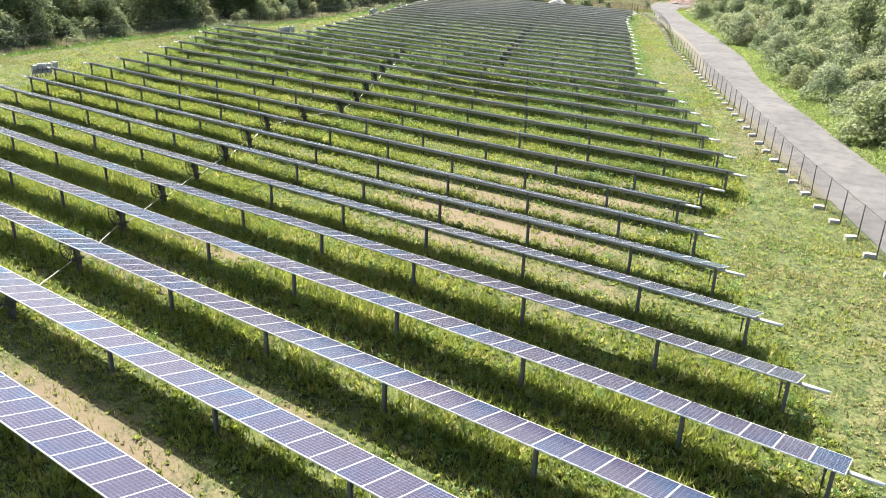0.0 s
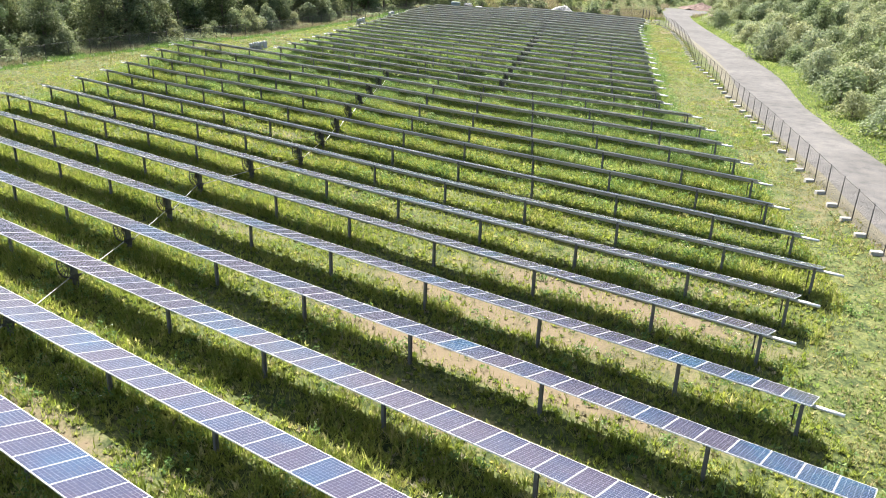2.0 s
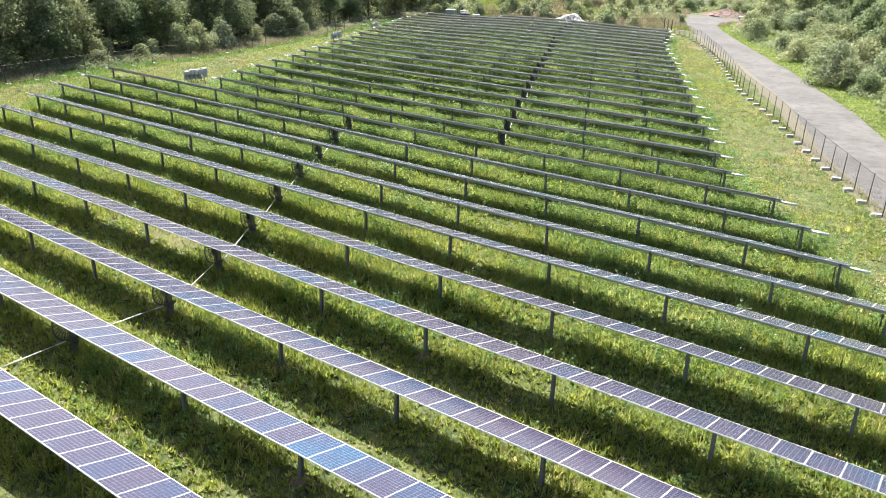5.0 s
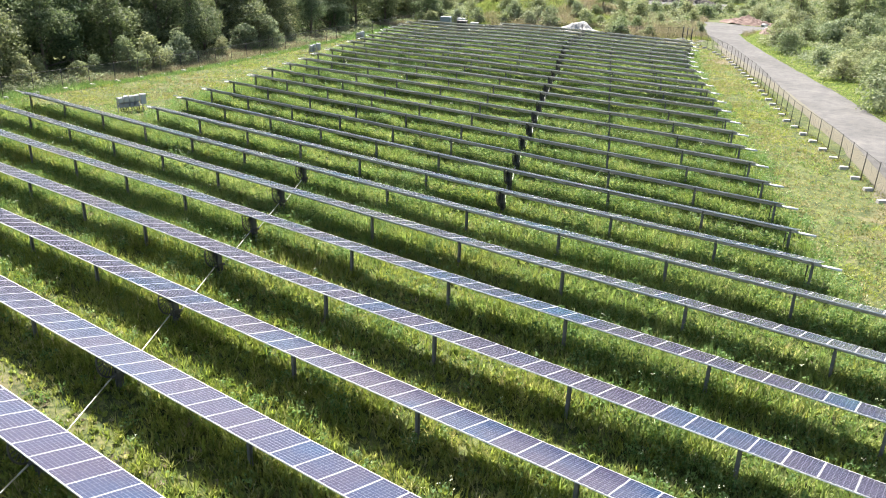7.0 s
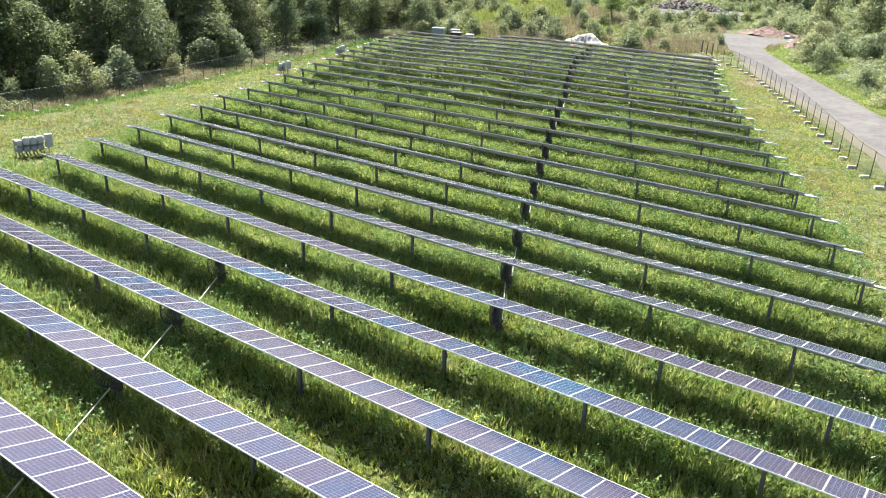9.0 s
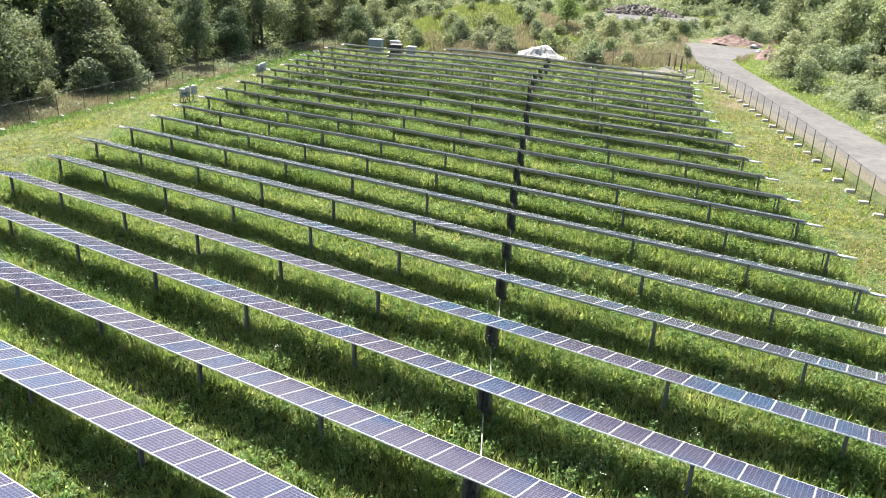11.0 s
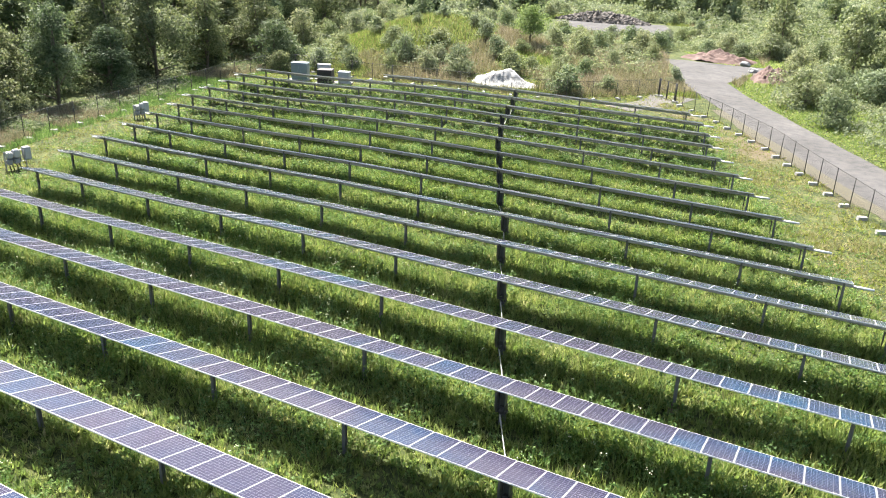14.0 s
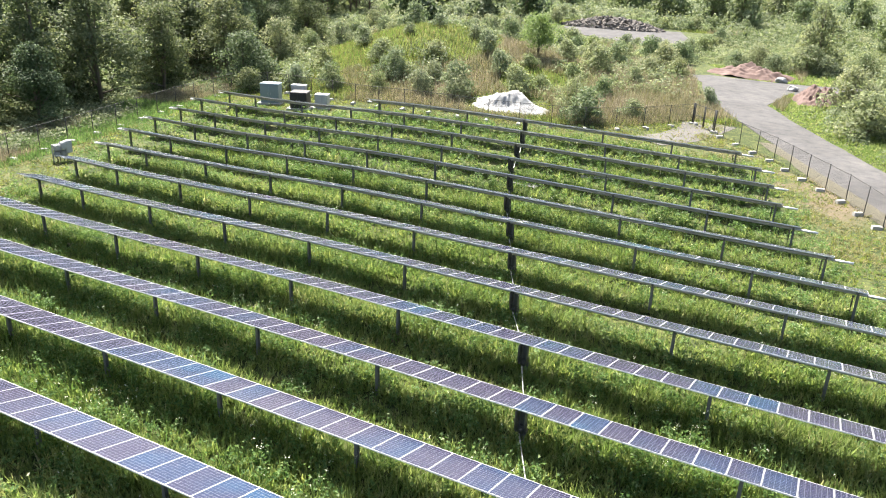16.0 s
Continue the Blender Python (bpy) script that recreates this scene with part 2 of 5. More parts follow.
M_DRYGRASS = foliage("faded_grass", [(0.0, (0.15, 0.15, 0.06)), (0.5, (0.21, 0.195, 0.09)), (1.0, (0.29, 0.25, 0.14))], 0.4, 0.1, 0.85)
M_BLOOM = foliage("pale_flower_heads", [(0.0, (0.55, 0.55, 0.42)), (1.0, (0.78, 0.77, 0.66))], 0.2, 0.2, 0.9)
# next three: leaf colours with extra blue, so the greying of haze is painted in
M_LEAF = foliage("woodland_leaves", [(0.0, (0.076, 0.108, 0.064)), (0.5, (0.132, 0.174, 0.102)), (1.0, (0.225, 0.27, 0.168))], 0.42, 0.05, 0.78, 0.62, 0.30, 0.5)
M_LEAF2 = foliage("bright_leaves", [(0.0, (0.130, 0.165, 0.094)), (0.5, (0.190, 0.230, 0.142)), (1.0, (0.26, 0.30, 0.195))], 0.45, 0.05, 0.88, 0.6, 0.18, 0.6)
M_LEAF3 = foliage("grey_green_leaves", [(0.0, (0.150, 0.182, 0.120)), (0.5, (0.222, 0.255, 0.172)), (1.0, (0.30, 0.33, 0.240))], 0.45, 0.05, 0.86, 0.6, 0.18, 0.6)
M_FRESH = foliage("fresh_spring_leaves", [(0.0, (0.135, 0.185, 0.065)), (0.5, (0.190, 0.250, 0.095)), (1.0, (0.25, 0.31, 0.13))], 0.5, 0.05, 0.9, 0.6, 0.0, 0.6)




# ---------------------------------------------------------------- helpers
def fast_mesh(name, verts, size, mats, smooth=False):
    """A mesh of loose faces: every `size` rows of verts are one face."""
    me = bpy.data.meshes.new(name)
    v = np.ascontiguousarray(verts, dtype=np.float32)
    n = len(v)
    me.vertices.add(n)
    me.vertices.foreach_set("co", v.ravel())
    me.loops.add(n)
    me.loops.foreach_set("vertex_index", np.arange(n, dtype=np.int32))
    me.polygons.add(n // size)
    me.polygons.foreach_set("loop_start", np.arange(0, n, size, dtype=np.int32))
    for m in mats:
        me.materials.append(m)
    me.update(calc_edges=True)
    return me


def add_box(bm, centre, size, turn=None, taper=1.0, mat=0):
    """A box into bm; taper narrows its top."""
    x, y, z = (s / 2 for s in size)
    pts = [(sx * x * (taper if sz > 0 else 1), sy * y * (taper if sz > 0 else 1), sz * z) for sz in (-1, 1) for sy in (-1, 1) for sx in (-1, 1)]
    m = Matrix.Translation(centre) @ (turn.to_4x4() if turn else Matrix())
    vs = [bm.verts.new(m @ Vector(p)) for p in pts]
    for f in ((0, 2, 3, 1), (4, 5, 7, 6), (0, 1, 5, 4), (2, 6, 7, 3), (1, 3, 7, 5), (0, 4, 6, 2)):
        bm.faces.new([vs[i] for i in f]).material_index = mat
    return vs


def add_pipe(bm, points, radius, sides=8, mat=0):
    """A closed pipe along points."""
    rings = []
    pts = [Vector(p) for p in points]
    for i, p in enumerate(pts):
        d = (pts[min(i + 1, len(pts) - 1)] - pts[max(i - 1, 0)]).normalized()
        side = d.cross(Vector((0, 0, 1)) if abs(d.z) < 0.9 else Vector((1, 0, 0))).normalized()
        up = side.cross(d)
        r = radius[i] if isinstance(radius, (list, tuple)) else radius
        rings.append([bm.verts.new(p + (side * math.cos(a) + up * math.sin(a)) * r) for a in (2 * math.pi * j / sides for j in range(sides))])
    for a, b in zip(rings, rings[1:]):
        for j in range(sides):
            f = bm.faces.new((a[j], a[(j + 1) % sides], b[(j + 1) % sides], b[j]))
            f.material_index, f.smooth = mat, True
    bm.faces.new(rings[0][::-1]).material_index = mat
    bm.faces.new(rings[-1]).material_index = mat


def bm_mesh(name, bm, *mats):
    me = bpy.data.meshes.new(name)
    bmesh.ops.recalc_face_normals(bm, faces=bm.faces[:])
    bm.to_mesh(me)
    bm.free()
    for m in mats:
        me.materials.append(m)
    return me


def put(name, me, parent=None, m=None, label=""):
    """Links a mesh as an object, under a parent where there is one; m is its pose in the world or under its parent."""
    ob = new(name, me)
    if parent:
        ob.parent = parent
    if m is not None:
        ob.matrix_basis = m
    return tagged(ob, label) if label else ob


def part(name, bm, material, parent, label="", m=None):
    return put(name, bm_mesh(name, bm, material), parent, m, label)


def thing(name, place, label, category, group=""):
    e = new(name)
    e.empty_display_size = 0.3
    e.matrix_basis = place if isinstance(place, Matrix) else pose(*place)
    return tagged(e, label, category, group)


# ---------------------------------------------------------------- the lie of the land
HUMPS = [(11, 23, .15), (0, 42, -.08), (-3, 55, -.08), (-12, 75, .1), (-20, 90, .25), (-27, 97, .1), (-34, 113, .05), (-43, 133, .2), (-55, 158, .22), (-63, 178, 0),
         (-68, 190, -.05), (-10, 13, 0), (-5, 20, .05), (-30, 44, -.32), (-20, 47, -.25), (-43, 45, -.5), (-45, 52, -.35), (-45, 62, -.03), (-55, 80, .1), (-50, 100, -.1),
         (-60, 110, 0), (-72, 145, .1), (-80, 165, .15), (-90, 185, .1), (-78, 44, -.5), (-82, 54, -.25), (-88, 70, 0), (-99, 86, .15), (-88, 97, 0), (-95, 114, -.1),
         (-103, 132, -.25), (-112, 153, -.35), (-120, 170, -.6), (-125, 184, -.6)]
RX = [50, 26, 11, -6.4, -13.1, -20, -27.6, -34.3, -40.6, -56, -62, -69.4, -75, -79, -92, -106]
RY = [-15, 25, 52, 86, 98.7, 113, 133, 147, 160, 190, 201.6, 216, 228, 246, 268, 292]


def smooth(a, b, v):
    u = np.clip((v - a) / (b - a), 0, 1)
    return u * u * (3 - 2 * u)


def ground_z(x, y):
    """The height of the ground; x and y are numbers or arrays."""
    x, y = np.asarray(x, float), np.asarray(y, float)
    w, s = np.full(x.shape, 0.08), np.zeros(x.shape)
    for hx, hy, hz in HUMPS:
        g = np.exp(-((x - hx) ** 2 + (y - hy) ** 2) / (2 * 9.0 ** 2))
        w, s = w + g, s + g * hz
    z = s / w
    off = (x - np.interp(y, RY, RX)) * 0.88
    z = z + 5.5 * smooth(7, 60, off) * smooth(320, 200, y)
    z = z + 5.6 * np.exp(-(((x + 118) / 15) ** 2 + ((y - 222) / 14) ** 2)) + 2.0 * np.exp(-(((x + 102) / 22) ** 2 + ((y - 232) / 22) ** 2))
    left = np.interp(y, [20, 100, 160, 195], [-97, -110, -124, -132])
    z = z + 1.2 * smooth(3, 30, left - x)
    return z


def gz(x, y):
    return float(ground_z(x, y))


def dryness(x, y):
    """Where the meadow is thin and dry: 0 to 1."""
    x, y = np.asarray(x, float), np.asarray(y, float)
    d = np.zeros(x.shape)
    for cx, cy, sx, sy, k in [(-14, 40, 12, 8, .95), (-5, 33, 8, 6, .6), (-24, 22, 9, 6, .8), (-29, 55, 9, 7, .35), (-8, 17, 6, 5, .6), (-37, 43, 8, 5, .5),
                              (-60, 188, 4, 12, .8), (-52, 172, 3, 12, .5), (-100, 60, 6, 25, .35), (-104, 110, 6, 30, .35), (-117, 158, 6, 20, .35), (15, 40, 9, 22, .55),
                              (-7, 75, 5, 14, .5), (-25, 112, 5, 20, .5), (-46, 62, 8, 5, .35), (-60, 66, 8, 4, .3), (-13, 11.5, 11, 4, .75), (-12, 49, 11, 7, .85), (-51, 62, 7, 4, .55), (-19, 45, 9, 6, .7), (-65, 188, 3, 9, .7), (-70, 198, 6, 4, .6), (-85, 197.5, 9, 2.5, .4)]:
        d = np.maximum(d, k * np.exp(-((x - cx) / sx) ** 2 - ((y - cy) / sy) ** 2))
    # between the rows only the sunny middle dries out
    lane = np.abs(((y - 32.645 - 2.1) / 4.78 + 0.5) % 1.0 - 0.5) * 2
    inside = (x < np.interp(y, [9, 60, 190], [17, -2, -65])) & (x > np.interp(y, [9, 60, 190], [-62, -82, -124]))
    return d * np.where(inside, 1 - 0.75 * smooth(0.25, 0.75, lane), 1.0)


# ---------------------------------------------------------------- ground, road
def grid_sheet(name, xs, ys, mat):
    gx, gy = np.meshgrid(xs, ys)
    z = ground_z(gx, gy)
    n, m = gx.shape
    v = np.stack([gx, gy, z], -1).reshape(-1, 3)
    i = (np.arange(n - 1)[:, None] * m + np.arange(m - 1)[None, :]).ravel()
    f = np.stack([i, i + 1, i + m + 1, i + m], -1)
    me = bpy.data.meshes.new(name)
    me.from_pydata(v.tolist(), [], f.tolist())
    me.materials.append(mat)
    for p in me.polygons:
        p.use_smooth = True
    col = me.color_attributes.new("dry", "FLOAT_COLOR", "POINT")
    d = dryness(v[:, 0], v[:, 1])
    buf = np.ones((len(v), 4), np.float32)
    buf[:, 0] = buf[:, 1] = buf[:, 2] = d
    col.data.foreach_set("color", buf.ravel())
    return put(name, me)


def spread(lo, a, b, hi, step, far):
    return np.concatenate([np.linspace(lo, a - step, far), np.arange(a, b, step), np.linspace(b, hi, far)])


ground = grid_sheet("ground", spread(-2500, -190, 60, 2500, 1.6, 14), spread(-2500, -20, 340, 2500, 0.8, 14), M_GROUND)
tagged(ground, "green meadow ground with dry straw patches", "ground", kind="structure")


def ribbon(name, mat, left, right, lift, label, category):
    """A strip between two edge lines that lies on the ground."""
    bm = bmesh.new()
    rows = []
    count = np.linspace(0, len(left) - 1, (len(left) - 1) * (1 if len(left) > 20 else 5) + 1)
    fill = lambda line: [[np.interp(c, range(len(line)), [p[q] for p in line]) for q in (0, 1)] for c in count]
    for (lx, ly), (rx, ry) in zip(fill(left), fill(right)):
        rows.append([bm.verts.new((lx + (rx - lx) * u, ly + (ry - ly) * u, gz(lx + (rx - lx) * u, ly + (ry - ly) * u) + lift + 0.05 * math.sin(math.pi * u))) for u in np.linspace(0, 1, 15)])
    for a, b in zip(rows, rows[1:]):
        for i in range(14):
            bm.faces.new((a[i], a[i + 1], b[i + 1], b[i])).smooth = True
    ob = put(name, bm_mesh(name, bm, mat))
    return tagged(ob, label, category, kind="structure")


def side_line(offset, y0, y1, step=3.0, wobble=0.25):
    pts = []
    for y in np.arange(y0, y1, step):
        x = float(np.interp(y, RY, RX))
        pts.append((x + (offset + wobble * noise.noise((y * 0.21, offset, 0))) * 1.12, y + offset * 0.0))
    return pts


road = ribbon("road", M_ASPHALT, side_line(-3.3, -10, 240), side_line(3.3, -10, 240), 0.05, "bleached grey asphalt lane along the fence", "road")
apron = ribbon("road_junction", M_ASPHALT, [(-74, 221), (-76.5, 228), (-80.5, 236), (-83.5, 241.5), (-81.0, 245.5)], [(-70.6, 224), (-69.6, 230), (-69.0, 236), (-61, 242), (-57, 249)], 0.065, "worn asphalt junction between the earth mounds", "road")
lot = ribbon("paved_yard", M_ASPHALT, [(-100, 282), (-117, 292), (-128, 308)], [(-91, 281), (-95, 300), (-101, 318)], 0.08, "grey paved yard before the rubble", "yard")
gate_pad = ribbon("gate_pad", M_GRAVEL, [(-77.5, 209.5), (-77, 206), (-78, 201.5), (-80.5, 197.5)], [(-71.5, 209.5), (-72.5, 205), (-74, 200), (-76.5, 196)], 0.04, "small grey gravel pad at the gate", "gravel pad")
verge = ribbon("sandy_verge", M_SAND, side_line(-4.8, 60, 205, 3, 0.8), side_line(-3.1, 60, 205, 3, 0.2), 0.03, "sandy strip between fence and lane", "verge")

# ---------------------------------------------------------------- tracker rows
PITCH, FIRST, TUBE, SLOPE = 4.78, 32.645, 1.6, 16.0
RIGHT = [18.9, 16.4, 13.9, 11.45, 8.95, 6.1, 3.1, 0.4, -2.4, -2.4, -2.2, -4.4, -7.2, -9.5, -12.2, -15.2, -18.2, -21.1, -25.9, -28.2, -30.3, -32.4, -34.7, -36.9, -39.0,
         -41.1, -43.5, -45.5, -47.8, -50.0, -52.3, -54.5, -56.9, -58.7, -60.9, -62.5, -63.6, -65.1, -67.4]
LEFT = [-63, -65, -67, -69, -71, -73, -75, -77, -80.7, -81.0, -81.5, -83.4, -86.1, -89.1, -91.9, -95.7, -98.5, -101.3, -87.1, -89.1, -91.3, -93.4, -95.2, -97.6, -99.4,
        -101.3, -103.8, -105.6, -108.0, -110.0, -111.9, -114.2, -116.3, -119.1, -121.2, -122.7, -124.5, -124.9, -107.6]
GEAR = [-20.5, -23.2, -25.8, -29.1, -31.9, -34.7, -37.2, -40.0, -43.0, -43.0, -42.6, -44.8, -47.5, -50.3, -53.1, -55.8, -58.5, -61.3, -47.1, -49.5, -51.7, -54.0, -56.1, -58.3, -60.5,
        -62.8, -65.0, -67.1, -69.3, -71.2, -73.7, -75.9, -78.1, -80.4, -82.3, -84.3, -85.8, -87.3, -89.0]
FIRST_K = -5


def module_mesh():
    """A framed panel of two by one metres: rim, recessed cells, back."""
    w, l, rim, h, dip = 1.070 / 2, 1.96 / 2, 0.011, 0.048, 0.004
    bm = bmesh.new()
    ring = lambda x, y, z: [bm.verts.new(p) for p in ((-x, -y, z), (x, -y, z), (x, y, z), (-x, y, z))]
    low, top, inner, floor_ = ring(w, l, -h), ring(w, l, 0), ring(w - rim, l - 0.024, 0), ring(w - rim, l - 0.024, -dip)
    for a, b in ((low, top), (top, inner), (inner, floor_)):
        for i in range(4):
            bm.faces.new((a[i], a[(i + 1) % 4], b[(i + 1) % 4], b[i])).material_index = 0
    bm.faces.new(floor_).material_index = 1
    bm.faces.new(low[::-1]).material_index = 2
    return bm_mesh("panel", bm, M_FRAME, M_CELL, M_BACK)


def post_mesh(h):
    """An H-pile with flanges, bearing plate and bearing ring."""
    bm = bmesh.new()
    for dy in (-0.07, 0.07):
        add_box(bm, (0, dy, h / 2 - 0.35), (0.13, 0.012, h + 0.5))
    add_box(bm, (0, 0, h / 2 - 0.35), (0.012, 0.13, h + 0.5))
    add_box(bm, (0, 0, h - 0.10), (0.10, 0.16, 0.06))
    add_pipe(bm, [(-0.05, 0, h), (0.05, 0, h)], 0.115, 10)
    return bm_mesh("post", bm, M_PILES)


def damper_mesh():
    bm = bmesh.new()
    add_pipe(bm, [(0, -0.12, TUBE - 0.18), (0, -0.14, TUBE - 0.75)], 0.035, 8)
    add_pipe(bm, [(0, -0.14, TUBE - 0.72), (0, -0.10, TUBE - 1.05)], 0.02, 6)
    add_box(bm, (0, -0.12, TUBE - 0.14), (0.10, 0.07, 0.10))
    return bm_mesh("damper", bm, M_DARK)


def fan_meshes():
    """The quadrant wheel under the tube, in the plane across the row: arc, inner arc, spoke and hub."""
    bend = lambda r, n: [(0, r * math.sin(a), -r * math.cos(a)) for a in np.linspace(-1.15, 1.15, n)]
    out = []
    for name, runs in (("gear_quadrant", [(bend(0.88, 15), 0.04, 6)]), ("inner_arc", [(bend(0.58, 11), 0.022, 5)]), ("spoke", [([(0, 0, -0.05), (0, 0, -0.88)], 0.026, 5)]), ("hub", [([(-0.07, 0, 0), (0.07, 0, 0)], 0.11, 10)])):
        bm = bmesh.new()
        for pts, r, n in runs:
            add_pipe(bm, pts, r, n)
        out.append(bm_mesh(name, bm, M_DARK))
    return out


def gearbox_mesh():
    bm = bmesh.new()
    add_box(bm, (0, 0, TUBE - 0.86), (0.26, 0.30, 0.30))
    add_box(bm, (0.02, 0, TUBE - 1.02), (0.34, 0.20, 0.14))
    add_pipe(bm, [(0, -0.34, TUBE - 0.86), (0, 0.34, TUBE - 0.86)], 0.07, 8)
    bmesh.ops.bevel(bm, geom=[e for e in bm.edges if e.calc_length() > 0.12 and len(e.link_faces) == 2 and e.calc_face_angle(0) > 1.3], offset=0.015, segments=1, affect="EDGES")
    return bm_mesh("gearbox", bm, M_DARK)


PANEL, POST, DAMPER, GEARBOX = module_mesh(), post_mesh(TUBE), damper_mesh(), gearbox_mesh()
ARC, INNER, SPOKE, HUB = fan_meshes()
DRIVE_POST = bm_mesh("drive_post", (lambda b: (add_box(b, (0, 0, TUBE / 2 - 0.35), (0.20, 0.03, TUBE + 0.5)), [add_box(b, (dx, 0, TUBE / 2 - 0.35), (0.03, 0.24, TUBE + 0.5)) for dx in (-0.10, 0.10)], b)[2])(bmesh.new()), M_PILE)


def tube_z(x, k):
    y = FIRST + PITCH * k
    return float(np.mean(ground_z(np.array([x - 6, x - 3, x, x + 3, x + 6]), np.full(5, y)))) + TUBE


def tracker_row(i):
    k = i + FIRST_K
    y = FIRST + PITCH * k
    xr, xl, xg = RIGHT[i], LEFT[i], GEAR[i]
    zg = tube_z(xg, k)
    row = thing("tracker_row", (xg, y, zg - TUBE), "tracker row of blue-violet solar panels on steel posts in weeds", "solar row", "rows of solar panels")
    rel = lambda x: (x - xg, 0, tube_z(x, k) - zg + TUBE)
    bm = bmesh.new()
    add_pipe(bm, [rel(x) for x in np.linspace(xl + 0.25, xr - 1.0, 26)], 0.075, 8)
    tube = part("torque_tube", bm, M_STEEL, row, "grey steel torque tube")
    # the same tube beyond the panels, its sunlit look put into the colour
    for a, b in ((xr - 1.02, xr), (xl - 0.35, xl + 0.27)):
        bm = bmesh.new()
        add_pipe(bm, [rel(a), rel(b)], 0.078, 10)
        part("tube_end", bm, M_LIT_TUBE, tube, "bare end of the tube, sunlight painted into its colour")
    n = int((xr - 1.05 - xl) / 1.082)
    tilt = SLOPE + random.uniform(-0.5, 0.5)
    for j in range(n):
        x = xr - 1.05 - 0.541 - j * 1.082
        rise = (tube_z(x + 3, k) - tube_z(x - 3, k)) / 6
        p = Vector(rel(x)) + Vector((0, 0.20 * math.sin(radians(tilt)), 0.20 * math.cos(radians(tilt)) + 0.01))
        put("panel", PANEL, row, pose(*p, -tilt, -math.degrees(math.atan(rise)), 0))
    xs = [xr - 1.45]
    xs += list(np.arange(xg + 7.95, xr - 4.5, 6.55))
    xs += list(np.arange(xg - 6.6, xl + 4.0, -6.48)) + [xl + 1.2]
    bm = bmesh.new()
    add_pipe(bm, [Vector(rel(x)) + Vector((0, 0.03, 0.11)) for x in np.linspace(xl + 0.4, xr - 1.1, 26)], 0.055, 6)
    part("mounting_rail", bm, M_STEEL, row, "grey steel rail between tube and panels")
    for x in xs:
        r = rel(x)
        put("post", POST, row, pose(r[0], 0, r[2] - TUBE, random.uniform(-0.6, 0.6), random.uniform(-0.6, 0.6), 0))
    for x in (xs[0] - 0.22, xs[-1] + 0.25):
        r = rel(x)
        put("damper", DAMPER, row, pose(r[0], 0, r[2] - TUBE), "dark damper strut")
    put("drive_post", DRIVE_POST, row, pose(0, 0, 0))
    fan = put("gear_quadrant", ARC, row, pose(-0.20, 0, TUBE - 0.05, -48, 0, 14), "dark spoked gear quadrant")
    put("inner_arc", INNER, fan)
    put("hub", HUB, fan)
    for a in np.linspace(-62, 62, 10):
        put("spoke", SPOKE, fan, pose(0, 0, 0, a, 0, 0))
    put("gearbox", GEARBOX, row, pose(0, 0, 0), "dark weathered gearbox")
    last = i + 1 >= len(GEAR) or (k == 12)
    if not last:
        dx, dz = GEAR[i + 1] - xg, tube_z(GEAR[i + 1], k + 1) - zg
        bm = bmesh.new()
        drop = 0.86 if k < 13 else 1.0
        a, b = Vector((0, 0.3, TUBE - drop)), Vector((dx, PITCH - 0.3, dz + TUBE - drop))
        add_pipe(bm, [a, a.lerp(b, 0.12)], 0.034, 7)
        add_pipe(bm, [a.lerp(b, 0.12), a.lerp(b, 0.88)], 0.024, 7)
        add_pipe(bm, [a.lerp(b, 0.88), b], 0.034, 7)
        part("drive_rod", bm, M_ROD, row, "pale zinc drive rod to the next row")
    return row


for i in range(len(RIGHT)):
    tracker_row(i)

# ---------------------------------------------------------------- fences
FENCE_R = [(36, -2), (25, 18.5), (7, 50.9), (-1, 65.2), (-32.5, 128.1), (-39, 140), (-49.5, 164.3), (-59.4, 185.5), (-66.7, 197.2), (-73.2, 205.1)]
FENCE_FAR = [(-76.1, 208.1), (-79, 204), (-81.3, 200.9), (-84, 198.5), (-86.9, 196.9), (-93.2, 195), (-100.7, 194.6), (-109.7, 194.8), (-118.9, 195.7), (-126.5, 196), (-130, 193.5)]
FENCE_L = [(-96, 20), (-100, 40), (-104.5, 65), (-107, 82), (-109, 100), (-111, 115), (-114.5, 130), (-117.5, 141), (-120.5, 150), (-123, 160), (-126, 172), (-129, 184), (-130, 193.5)]


def along(line, step):
    """Points at even steps along a line, with the heading there."""
    pts = [Vector(p) for p in line]
    out, carry = [], 0.0
    for a, b in zip(pts, pts[1:]):
        d = (b - a).length
        s = carry
        while s < d:
            out.append((a.lerp(b, s / d), math.atan2(b.y - a.y, b.x - a.x)))
            s += step
        carry = s - d
    return out


